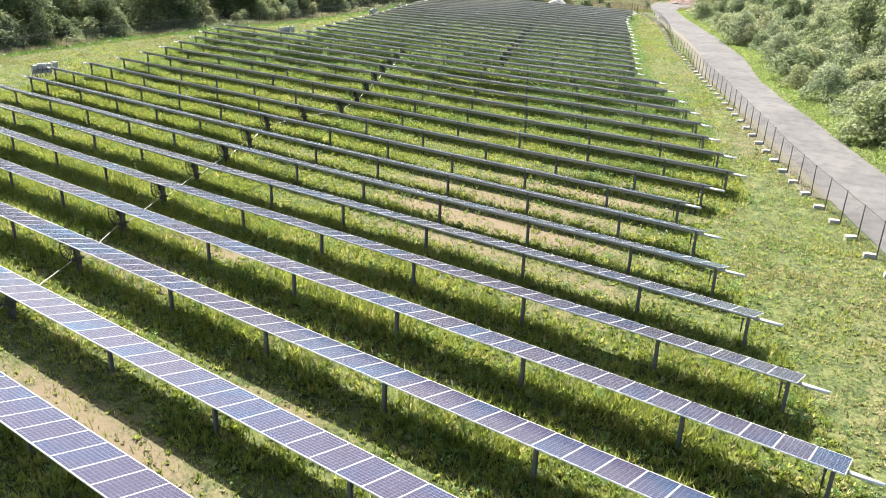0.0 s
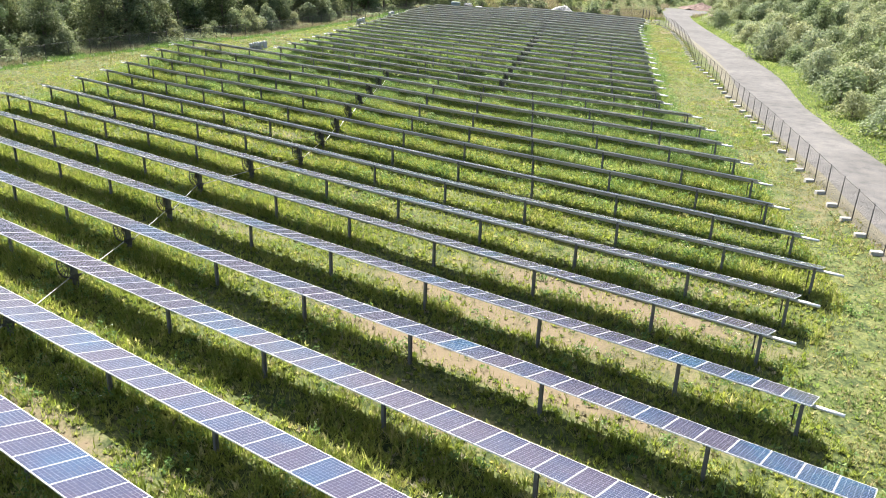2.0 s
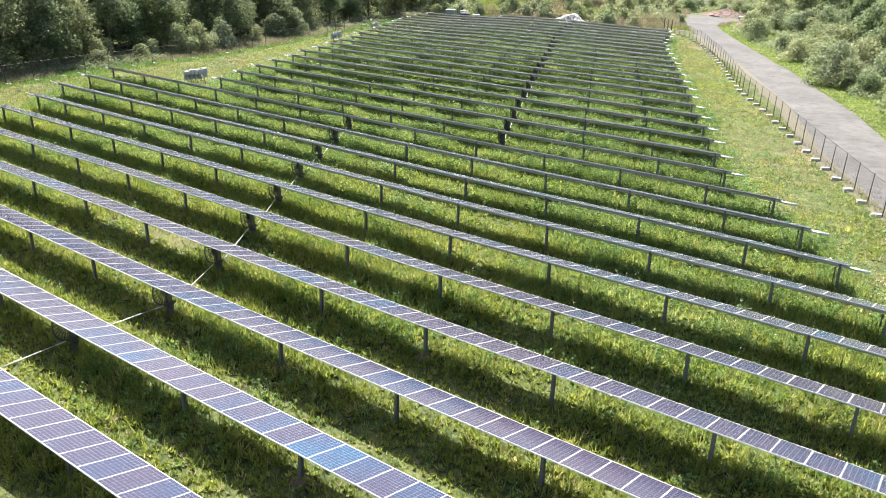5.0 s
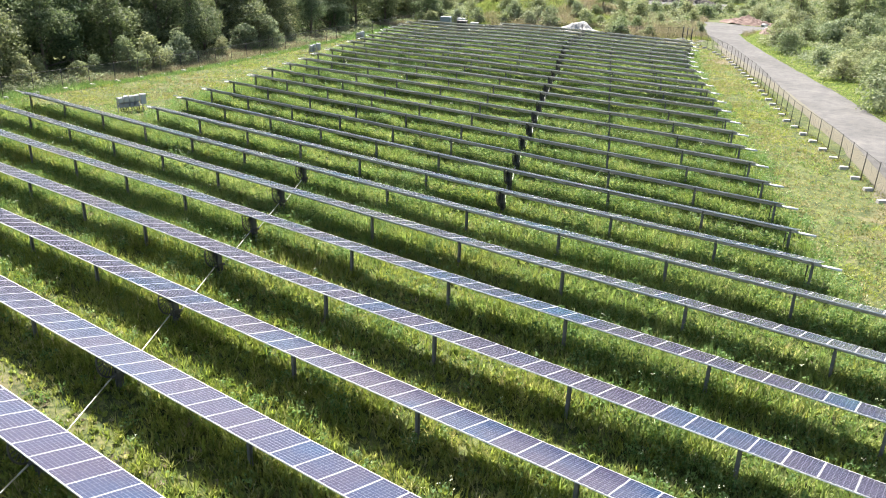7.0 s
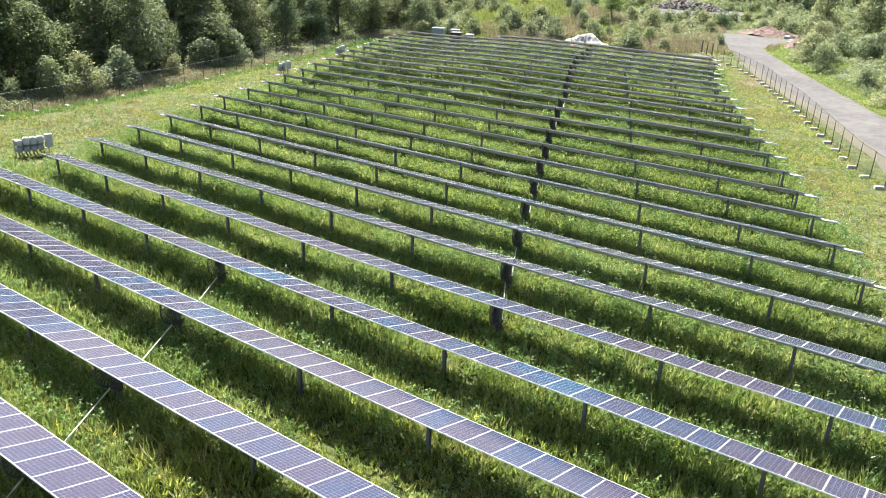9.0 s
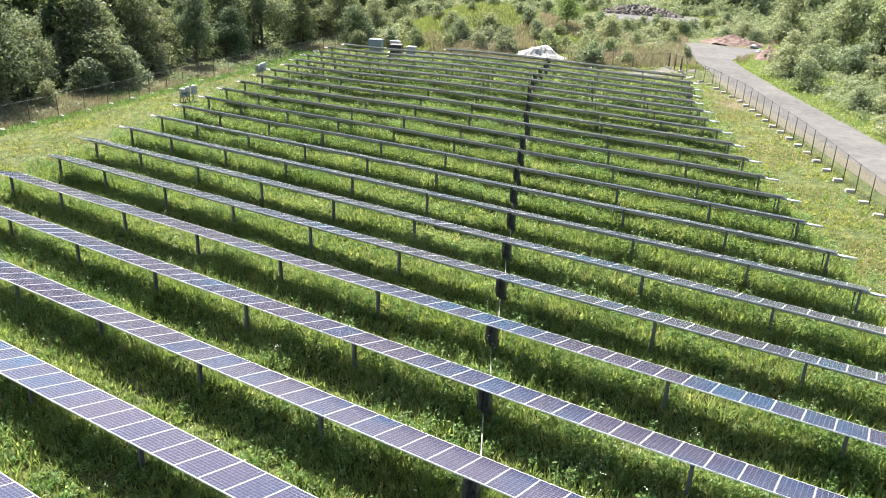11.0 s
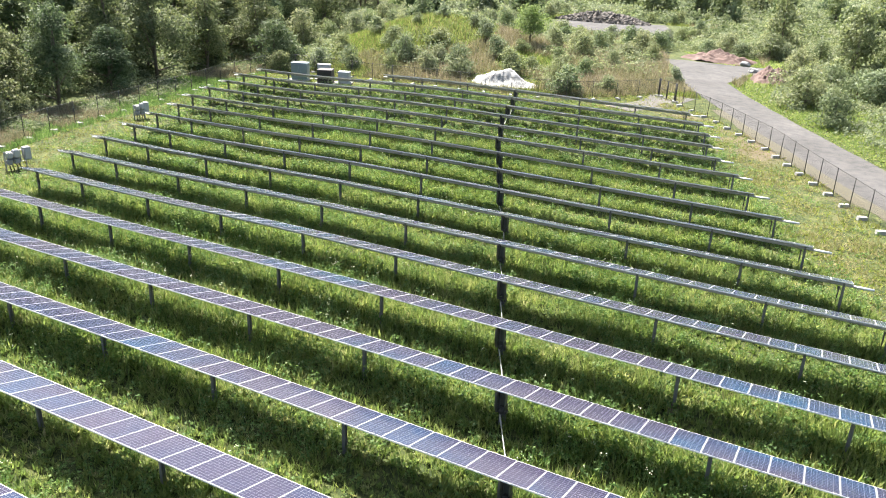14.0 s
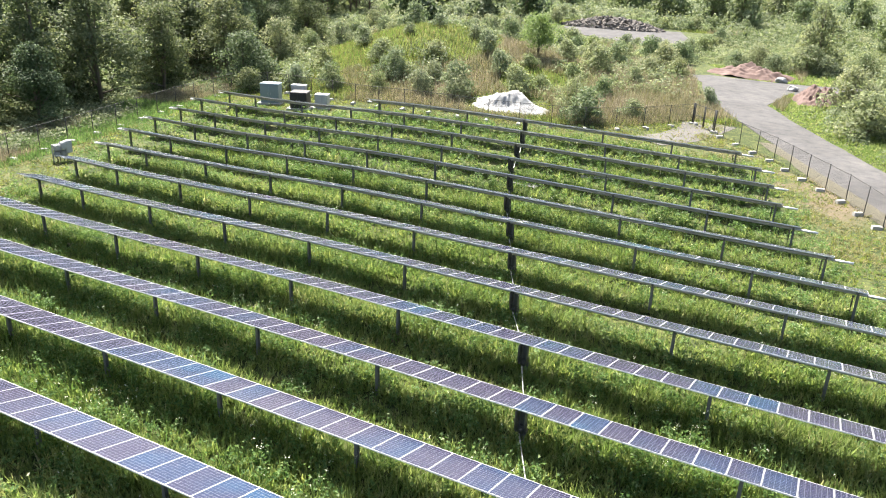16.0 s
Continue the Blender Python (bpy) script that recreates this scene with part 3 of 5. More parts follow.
def fence(line, step, height, inside, label, blocks=True):
    pts = along(line, step)
    p0 = pts[0][0]
    z0 = gz(p0.x, p0.y)
    f = thing("fence", (p0.x, p0.y, z0), label, "fence", "chain-link fences")
    bm = bmesh.new()
    add_pipe(bm, [(0, 0, -0.3), (0, 0, height)], 0.036, 8)
    add_pipe(bm, [(0, 0, height), (0, 0, height + 0.05)], 0.05, 8)
    pm = bm_mesh("fence_post", bm, M_POST)
    bm = bmesh.new()
    add_box(bm, (0, 0, 0.14), (0.72, 0.36, 0.26), taper=0.93)
    blk = bm_mesh("footing_block", bm, M_BLOCK)
    top, mesh_v, uv = [], [], []
    s = 0.0
    for q, (p, head) in enumerate(pts):
        z = gz(p.x, p.y) - z0
        l = Vector((p.x - p0.x, p.y - p0.y, z))
        put("fence_post", pm, f, pose(*l, random.uniform(-1.2, 1.2), random.uniform(-1.2, 1.2), 0))
        if blocks:
            off = Vector((-math.sin(head), math.cos(head), 0)) * 0.42 * inside
            put("footing_block", blk, f, pose(*(l + off), random.uniform(-3, 3), random.uniform(-3, 3), math.degrees(head) + 90 + random.uniform(-14, 14)))
        top.append(l + Vector((0, 0, height - 0.02)))
    bm = bmesh.new()
    add_pipe(bm, top, 0.022, 6)
    part("top_rail", bm, M_POST, f)
    bm = bmesh.new()
    layer = bm.loops.layers.uv.new("UVMap")
    for a, b in zip(top, top[1:]):
        d = (b - a).length
        drop = Vector((0, 0, height - 0.06))
        face = bm.faces.new([bm.verts.new(v) for v in (a - drop, b - drop, b, a)])
        for lp, (u, v) in zip(face.loops, ((s, 0), (s + d, 0), (s + d, height), (s, height))):
            lp[layer].uv = (u, v)
        s += d
    me = bpy.data.meshes.new("wire_mesh")
    bm.to_mesh(me)
    bm.free()
    me.materials.append(M_MESH)
    put("wire_mesh", me, f, None, "thin dark chain-link wire")
    return f


fence(FENCE_R, 3.1, 2.35, 1, "dark chain-link fence on pale concrete blocks beside the lane")
fence(FENCE_FAR, 3.5, 2.35, 1, "dark chain-link fence before overgrown scrub")
fence(FENCE_L, 3.6, 2.3, -1, "dark chain-link fence along the woodland edge")


def gate(a, b, height=2.5):
    a, b = Vector(a), Vector(b)
    z0 = gz(a.x, a.y)
    g = thing("gate", (a.x, a.y, z0), "closed dark double chain-link gate with paired posts", "gate")
    d = b - a
    for name, u in (("gate_post", 0.0), ("gate_post", 1.0), ("stile", 0.06), ("stile", 0.48), ("stile", 0.52), ("stile", 0.94)):
        bm = bmesh.new()
        add_pipe(bm, [(d.x * u, d.y * u, -0.2), (d.x * u, d.y * u, height)], 0.085 if name == "gate_post" else 0.05, 8)
        part(name, bm, M_POST, g)
    for h in (0.15, 1.25, height - 0.1):
        for u in (0.06, 0.52):
            bm = bmesh.new()
            add_pipe(bm, [(d.x * u, d.y * u, h), (d.x * (u + 0.42), d.y * (u + 0.42), h)], 0.03, 6)
            part("rail", bm, M_POST, g)
    for u in (0.0, 1.0):
        bm = bmesh.new()
        add_box(bm, (d.x * u, d.y * u, 0.14), (0.7, 0.6, 0.34), taper=0.92)
        part("footing_block", bm, M_BLOCK, g)


gate((-73.2, 205.1), (-76.1, 208.1))

# ---------------------------------------------------------------- cabinets, heaps
def inverter_rack(x, y, turn, length, top=2.0):
    """A frame with inverters side by side, a taller pale cabinet at one end and cable loops below."""
    z = gz(x, y)
    r = thing("inverter_rack", (x, y, z, 0, 0, turn), "rack of grey electrical boxes on steel legs in the grass", "electrical rack", "inverter racks")
    half = length / 2
    for dx in (-half, half):
        bm = bmesh.new()
        add_box(bm, (dx, 0, top / 2 - 0.15), (0.09, 0.09, top + 0.1))
        part("leg", bm, M_STEEL, r)
    for h in (0.55, 1.05, top - 0.15):
        bm = bmesh.new()
        add_box(bm, (0, 0, h), (length + 0.15, 0.06, 0.07))
        part("rail", bm, M_STEEL, r)
    n = max(2, round((length - 0.5) / 0.54))
    bm = bmesh.new()
    add_box(bm, (-0.1, 0.02, top - 0.68), (length - 0.5, 0.03, 0.8))
    part("back_plate", bm, M_INVERTER, r)
    for q in range(n):
        dx = -half + 0.27 + q * 0.54
        small = q == 0
        for zc, h, d, mat in ((top - 0.28 - 0.08 * small, 0.46 if small else 0.60, 0.46, M_BOX), (top - 0.95, 0.42, 0.30, M_INVERTER)):
            bm = bmesh.new()
            add_box(bm, (dx, -d / 2 - 0.02, zc), (0.46, d, h))
            bmesh.ops.bevel(bm, geom=bm.edges[:], offset=0.05, segments=2, affect="EDGES")
            b = part("box", bm, mat, r)
            bm = bmesh.new()
            add_box(bm, (dx, -d - 0.03, zc + 0.02), (0.36, 0.025, h * 0.68))
            part("door", bm, mat, b)
        for e in (-0.12, 0.10):
            bm = bmesh.new()
            add_pipe(bm, [(dx + e, -0.2, top - 1.1), (dx + e + 0.05, -0.28, 0.40), (dx + e + 0.16, -0.12, 0.02)], 0.045, 6)
            part("conduit", bm, M_DARK, r, "dark cable conduit")
    bm = bmesh.new()
    add_box(bm, (half + 0.02, -0.24, top - 0.42), (0.52, 0.52, 1.05))
    bmesh.ops.bevel(bm, geom=bm.edges[:], offset=0.03, segments=2, affect="EDGES")
    b = part("tall_box", bm, M_BOX, r, "taller pale grey box")
    bm = bmesh.new()
    add_box(bm, (half + 0.02, -0.51, top - 0.42), (0.42, 0.03, 0.9))
    part("door", bm, M_BOX, b)


for x, y, a, ln in ((-84.0, 48.0, 78, 2.6), (-93.4, 96.7, 75, 2.5), (-111.4, 140.8, 80, 1.6), (-118.9, 159.9, 80, 1.2)):
    inverter_rack(x, y, a, ln, 1.65)


def cabinet(name, x, y, turn, size, mat, label, roof=0.06):
    z = gz(x, y)
    c = thing(name, (x, y, z, 0, 0, turn), label, "electrical cabinet")
    w, d, h = size
    bm = bmesh.new()
    add_box(bm, (0, 0, 0.06), (w + 0.7, d + 0.7, 0.3))
    part("concrete_pad", bm, M_BLOCK, c)
    bm = bmesh.new()
    add_box(bm, (0, 0, 0.2 + h / 2), (w, d, h))
    bmesh.ops.bevel(bm, geom=bm.edges[:], offset=0.03, segments=2, affect="EDGES")
    part("body", bm, mat, c)
    bm = bmesh.new()
    add_box(bm, (0, 0, 0.2 + h + roof / 2), (w + 0.12, d + 0.12, roof + 0.03), taper=0.94)
    part("lid", bm, mat, c)
    for u in (-0.25, 0.25):
        bm = bmesh.new()
        add_box(bm, (u * w, -d / 2 - 0.015, 0.2 + h / 2), (w * 0.46, 0.03, h * 0.88))
        dr = part("door", bm, mat, c)
        bm = bmesh.new()
        add_box(bm, (u * w * 0.3, -d / 2 - 0.05, 0.2 + h * 0.5), (0.04, 0.05, 0.22))
        part("handle", bm, M_STEEL, dr)
    return c


cabinet("switchgear_cabinet", -121.5, 190.3, 22, (2.2, 1.5, 2.2), M_GREENBOX, "tall grey-green switchgear cabinet on a concrete pad")
cabinet("transformer", -116.9, 189.9, 22, (1.95, 1.8, 1.75), M_BROWN, "dark brown transformer box on a pale pad")
cabinet("meter_cabinet", -119.0, 192.4, 22, (1.7, 0.9, 1.9), M_BOX, "light grey cabinet behind the dark transformer")
cabinet("small_cabinet", -114.9, 191.4, 22, (1.5, 1.2, 1.4), M_BOX, "small light grey cabinet on a pad")


def heap(name, x, y, sx, sy, h, mat, label, category, rough=0.35, seed=1, res=42, flat=1.7, edge=0.25):
    """A heap: a lumpy dome that sits in the ground."""
    bm = bmesh.new()
    rows = []
    for i in range(res + 1):
        row = []
        for j in range(res + 1):
            u, v = i / res * 2 - 1, j / res * 2 - 1
            r = math.hypot(u, v) * (1 + edge * noise.noise((math.atan2(v, u) * 1.3 + seed, seed, 0)))
            n1 = noise.noise((u * 2.2 + seed * 7, v * 2.2, seed)) * 0.35 + noise.noise((u * 6 + seed, v * 6, seed * 3)) * 0.16 * (rough / 0.35) + noise.noise((u * 15, v * 15, seed)) * 0.06 * (rough / 0.35)
            hh = max(0.0, 1 - r ** flat) * (1 + n1) + n1 * 0.15 * max(0, 1 - r)
            px, py = x + u * sx, y + v * sy
            row.append(bm.verts.new((px - x, py - y, gz(px, py) - gz(x, y) + h * hh - 0.12 + (0.1 if hh > 0.03 else 0))))
        rows.append(row)
    for a, b in zip(rows, rows[1:]):
        for i in range(res):
            f = bm.faces.new((a[i], b[i], b[i + 1], a[i + 1]))
            f.smooth = True
    return tagged(put(name, bm_mesh(name, bm, mat), None, pose(x, y, gz(x, y))), label, category)




def tarp_heap(x, y, sx, sy, h):
    """A white sheet thrown over a heap: flat-topped, with sharp folds that run down to a ragged hem."""
    bm = bmesh.new()
    rings, around = 26, 120
    rows = []
    for i in range(rings + 1):
        f = i / rings
        row = []
        for j in range(around):
            a = 2 * math.pi * j / around
            d = Vector((math.cos(a), math.sin(a), 0))
            hem = 1 + 0.26 * noise.noise((d.x * 1.6 + 4, d.y * 1.6, 2)) + 0.10 * noise.noise((d.x * 6, d.y * 6, 9))
            fold = 1 - abs(noise.noise((d.x * 5.2 + 1, d.y * 5.2, f * 0.9))) * 2
            lump = noise.noise((d.x * f * 2.3 + 3, d.y * f * 2.3 + 7, 1))
            crease = 1 - abs(noise.noise((d.x * f * 5 + 11, d.y * f * 5, 5))) * 2
            top = (1 - smooth(0.34, 1.0, f)) * (0.62 + 0.65 * lump) + 0.24 * crease * (1 - f) + 0.16 * fold * f * (1 - f) * 2.2
            px, py = x + d.x * sx * f * hem, y + d.y * sy * f * hem
            row.append(bm.verts.new((px - x, py - y, gz(px, py) - gz(x, y) + max(0.0, h * float(top)) + 0.05 * (1 - f) - 0.06 * (f > 0.97))))
        rows.append(row)
    for a, b in zip(rows, rows[1:]):
        for j in range(around):
            q = (j + 1) % around
            bm.faces.new((a[j], b[j], b[q], a[q])).smooth = True
    bmesh.ops.remove_doubles(bm, verts=bm.verts[:], dist=0.004)
    return tagged(put("tarp", bm_mesh("tarp", bm, M_TARP), None, pose(x, y, gz(x, y))), "white crumpled tarpaulin over a heap behind the fence", "tarp heap")


tarp_heap(-96.2, 202.6, 4.7, 3.4, 1.6)
heap("earth_mound", -75.7, 251.5, 6.6, 4.0, 1.5, M_DIRT, "long red-brown mound of bare earth beside the junction", "earth mound", 0.85, 5, 60, 1.7, 0.6)
heap("earth_mound", -65.3, 233.5, 2.9, 4.6, 1.9, M_DIRT, "red-brown earth mound by the lane", "earth mound", 0.85, 9, 60, 1.7, 0.6)


def rock(name, x, y, size, mat, label, category, seed):
    bm = bmesh.new()
    bmesh.ops.create_icosphere(bm, subdivisions=3, radius=1)
    for v in bm.verts:
        k = 1 + 0.35 * noise.noise(v.co * 1.3 + Vector((seed, seed, 0))) + 0.12 * noise.noise(v.co * 4 + Vector((seed, 0, 0)))
        v.co = Vector((v.co.x * size * k, v.co.y * size * 0.8 * k, v.co.z * size * 0.62 * k))
    return tagged(put(name, bm_mesh(name, bm, mat), None, pose(x, y, gz(x, y) + size * 0.4)), label, category)


rock("boulder", -70.9, 248.0, 0.9, M_TARP, "pale boulder at the foot of the earth mound", "rock", 2)
rock("boulder", -68.6, 240.6, 0.8, M_TARP, "pale boulder beside the lane mound", "rock", 6)


def rubble_pile(x, y, sx, sy, h, n):
    """Broken slabs and lumps piled up."""
    vs = []
    for q in range(n):
        a, r = random.uniform(0, 2 * math.pi), math.sqrt(random.random())
        px, py = x + sx * r * math.cos(a), y + sy * r * math.sin(a)
        top = h * max(0, 1 - r ** 1.5) * random.uniform(0.75, 1.05)
        s = random.uniform(0.25, 0.9)
        m = Matrix.Translation((px, py, gz(px, py) + top)) @ Euler([random.uniform(-1, 1) for _ in range(3)]).to_matrix().to_4x4()
        c = [m @ Vector((i * s * 0.6, j * s * 0.5, k * s * 0.25)) for k in (-1, 1) for j in (-1, 1) for i in (-1, 1)]
        for f in ((0, 2, 3, 1), (4, 5, 7, 6), (0, 1, 5, 4), (2, 6, 7, 3), (1, 3, 7, 5), (0, 4, 6, 2)):
            vs += [c[i] for i in f]
    ob = put("rubble_pile", fast_mesh("rubble_pile", np.array([tuple(v) for v in vs]), 4, [M_RUBBLE]))
    return tagged(ob, "grey pile of broken concrete at the edge of the yard", "rubble pile", kind="stuff")


rubble_pile(-117, 314, 13, 5, 2.6, 900)



def loose_sheet(x, y, sx, sy, turn, seed):
    """A crumpled white sheet lying in the weeds."""
    bm = bmesh.new()
    n = 12
    g = [[bm.verts.new((sx * (i / n - 0.5), sy * (j / n - 0.5), 0.25 + 0.10 * noise.noise((i * 0.45 + seed, j * 0.5, seed)))) for j in range(n + 1)] for i in range(n + 1)]
    for i in range(n):
        for j in range(n):
            bm.faces.new((g[i][j], g[i + 1][j], g[i + 1][j + 1], g[i][j + 1])).smooth = True
    bmesh.ops.solidify(bm, geom=bm.faces[:], thickness=0.01)
    ob = put("plastic_sheet", bm_mesh("plastic_sheet", bm, M_TARP), None, pose(x, y, gz(x, y), 0, 0, turn))
    return tagged(ob, "crumpled white plastic sheet lying among the weeds", "plastic sheet", "loose white sheets")


def bare_patch(x, y, r, seed):
    """Trodden bare earth with a few clods round the foot of a post."""
    bm = bmesh.new()
    mid = bm.verts.new((0, 0, 0.16))
    ring = []
    for q in range(14):
        a = q / 14 * 2 * math.pi
        d = r * (1 + 0.35 * noise.noise((math.cos(a) * 1.5 + seed, math.sin(a) * 1.5, seed)))
        ring.append([bm.verts.new((d * f * math.cos(a), d * f * math.sin(a), h)) for f, h in ((0.5, 0.13), (1.0, -0.05))])
    for q in range(14):
        a, b = ring[q], ring[(q + 1) % 14]
        bm.faces.new((mid, a[0], b[0])).smooth = True
        bm.faces.new((a[0], a[1], b[1], b[0])).smooth = True
    ob = put("earth_patch", bm_mesh("earth_patch", bm, M_DIRT), None, pose(x, y, gz(x, y)))
    return tagged(ob, "small heap of bare brown earth at a post foot", "earth patch", "bare patches at post feet")


for q, (row, side) in enumerate([(5, 7.95), (6, 14.5), (4, 14.5), (9, 7.95), (19, 14.5), (21, 7.95), (24, -6.6), (27, 7.95)]):
    bare_patch(GEAR[row - FIRST_K] + side, FIRST + PITCH * row - 0.1, 0.45, q)

loose_sheet(-82.4, 174.5, 2.3, 0.9, -8, 1)
loose_sheet(-78.3, 179.9, 2.6, 0.8, 20, 5)

# ---------------------------------------------------------------- plants
RNG = np.random.default_rng(7)


def blades(x, y, z, length, width, lean, sway=1.0):
    """Grass blades: one bent triangle each, as rows of three corners."""
    n = len(x)
    a = RNG.uniform(0, 2 * np.pi, n)
    side = np.stack([np.cos(a), np.sin(a), np.zeros(n)], -1) * (width * 0.5)[:, None]
    b = RNG.uniform(0, 2 * np.pi, n)
    t = lean * RNG.uniform(0.2, 1.0, n) * sway
    tip = np.stack([np.cos(b) * np.sin(t), np.sin(b) * np.sin(t), np.cos(t)], -1) * length[:, None]
    base = np.stack([x, y, z], -1)
    return np.stack([base - side, base + side, base + tip], 1).reshape(-1, 3)


def tussocks(name, x, y, h, m, width, lean, mat):
    """Tufts of m broad blades that fan out from one root each."""
    n = len(x)
    root = np.stack([x, y, ground_z(x, y) - 0.03], -1)
    b = RNG.uniform(0, 2 * np.pi, (n, m))
    t = lean * np.sqrt(RNG.random((n, m)))
    up = np.stack([np.cos(b) * np.sin(t), np.sin(b) * np.sin(t), np.cos(t)], -1)
    side = np.stack([-np.sin(b), np.cos(b), RNG.uniform(-0.4, 0.4, (n, m))], -1) * (RNG.uniform(*width, (n, m)) * 0.5)[:, :, None]
    ln = (h[:, None] * RNG.uniform(0.55, 1.1, (n, m)))[:, :, None]
    one = root[:, None, :] + up * ln + side * 0.25
    two = root[:, None, :] + up * ln * RNG.uniform(0.35, 0.7, (n, m))[:, :, None] - side * 1.5
    v = np.concatenate([root[:, None, :], np.stack([one, two], 2).reshape(n, 2 * m, 3)], 1)
    first = (np.arange(n) * (1 + 2 * m))[:, None]
    q = np.arange(m)[None, :]
    f = np.stack([np.broadcast_to(first, (n, m)), first + 1 + 2 * q, first + 2 + 2 * q], -1).astype(np.int32)
    me = bpy.data.meshes.new(name)
    v = np.ascontiguousarray(v.reshape(-1, 3), dtype=np.float32)
    me.vertices.add(len(v))
    me.vertices.foreach_set("co", v.ravel())
    me.loops.add(f.size)
    me.loops.foreach_set("vertex_index", f.ravel())
    me.polygons.add(n * m)
    me.polygons.foreach_set("loop_start", np.arange(0, f.size, 3, dtype=np.int32))
    me.materials.append(mat)
    me.update(calc_edges=True)
    return put(name, me)


def leaves(centre, size, spread_, up=0.35):
    """Leaves: one rhombus each at centre, turned at random, facing mostly upward by `up`."""
    n = len(centre)
    nrm = RNG.normal(size=(n, 3))
    nrm /= np.linalg.norm(nrm, axis=1)[:, None]
    nrm = nrm + np.array([0, 0, up]) + (spread_ if spread_ is not None else 0)
    nrm /= np.linalg.norm(nrm, axis=1)[:, None]
    r = RNG.normal(size=(n, 3))
    u = np.cross(nrm, r)
    u /= np.linalg.norm(u, axis=1)[:, None]
    v = np.cross(nrm, u)
    s = size[:, None]
    return np.stack([centre - u * s, centre + v * s * 0.62 + u * s * 0.3, centre + u * s * 0.7 - v * s * 0.62], 1).reshape(-1, 3)


def value_noise(x, y, scale, seed=0):
    """A cheap smooth random field, 0 to 1."""
    r = np.random.default_rng(seed)
    tab = r.random((64, 64))
    fx, fy = x / scale, y / scale
    ix, iy = np.floor(fx).astype(int), np.floor(fy).astype(int)
    ux, uy = fx - ix, fy - iy
    ux, uy = ux * ux * (3 - 2 * ux), uy * uy * (3 - 2 * uy)
    g = lambda a, b: tab[a % 64, b % 64]
    return (g(ix, iy) * (1 - ux) + g(ix + 1, iy) * ux) * (1 - uy) + (g(ix, iy + 1) * (1 - ux) + g(ix + 1, iy + 1) * ux) * uy


ROW_Y = FIRST + PITCH * (np.arange(len(RIGHT)) + FIRST_K)


def in_array(x, y, grow=0.0):
    return (x < np.interp(y, ROW_Y, RIGHT) + 0.5 + grow) & (x > np.interp(y, ROW_Y, LEFT) - 1.5 - grow) & (y > ROW_Y[0] - 3) & (y < ROW_Y[-1] + 3)


def near_line(x, y, line, away):
    """Where points keep a distance on the inner side of a fence line given by y."""
    ys, xs = [p[1] for p in line], [p[0] for p in line]
    return (x - np.interp(y, ys, xs)) * away


def scatter(n, x0, x1, y0, y1):
    return RNG.uniform(x0, x1, n), RNG.uniform(y0, y1, n)


def vigour(x, y):
    """How tall and thick the growth stands: tall under the panels, lower in between, thin where it is dry."""
    ph = np.abs(((y - FIRST - 0.4) / PITCH + 0.5) % 1.0 - 0.5) * 2
    v = 0.74 + 0.32 * (1 - smooth(0.15, 0.75, ph))
    v = v * (0.55 + 0.85 * value_noise(x, y, 3.1, 1)) * (0.7 + 0.6 * value_noise(x, y, 13.0, 2))
    v = v * (0.75 + 0.4 * smooth(45, 90, y))
    return v * (1 - 0.45 * dryness(x, y) * (0.5 + value_noise(x, y, 1.7, 3)))


def leafy(x, y):
    """0 where yellow-green grass rules, 1 where cool leafy weeds do."""
    return smooth(48, 98, y + 34 * (value_noise(x, y, 12.0, 31) - 0.5) + 22 * (value_noise(x, y, 3.3, 32) - 0.5))


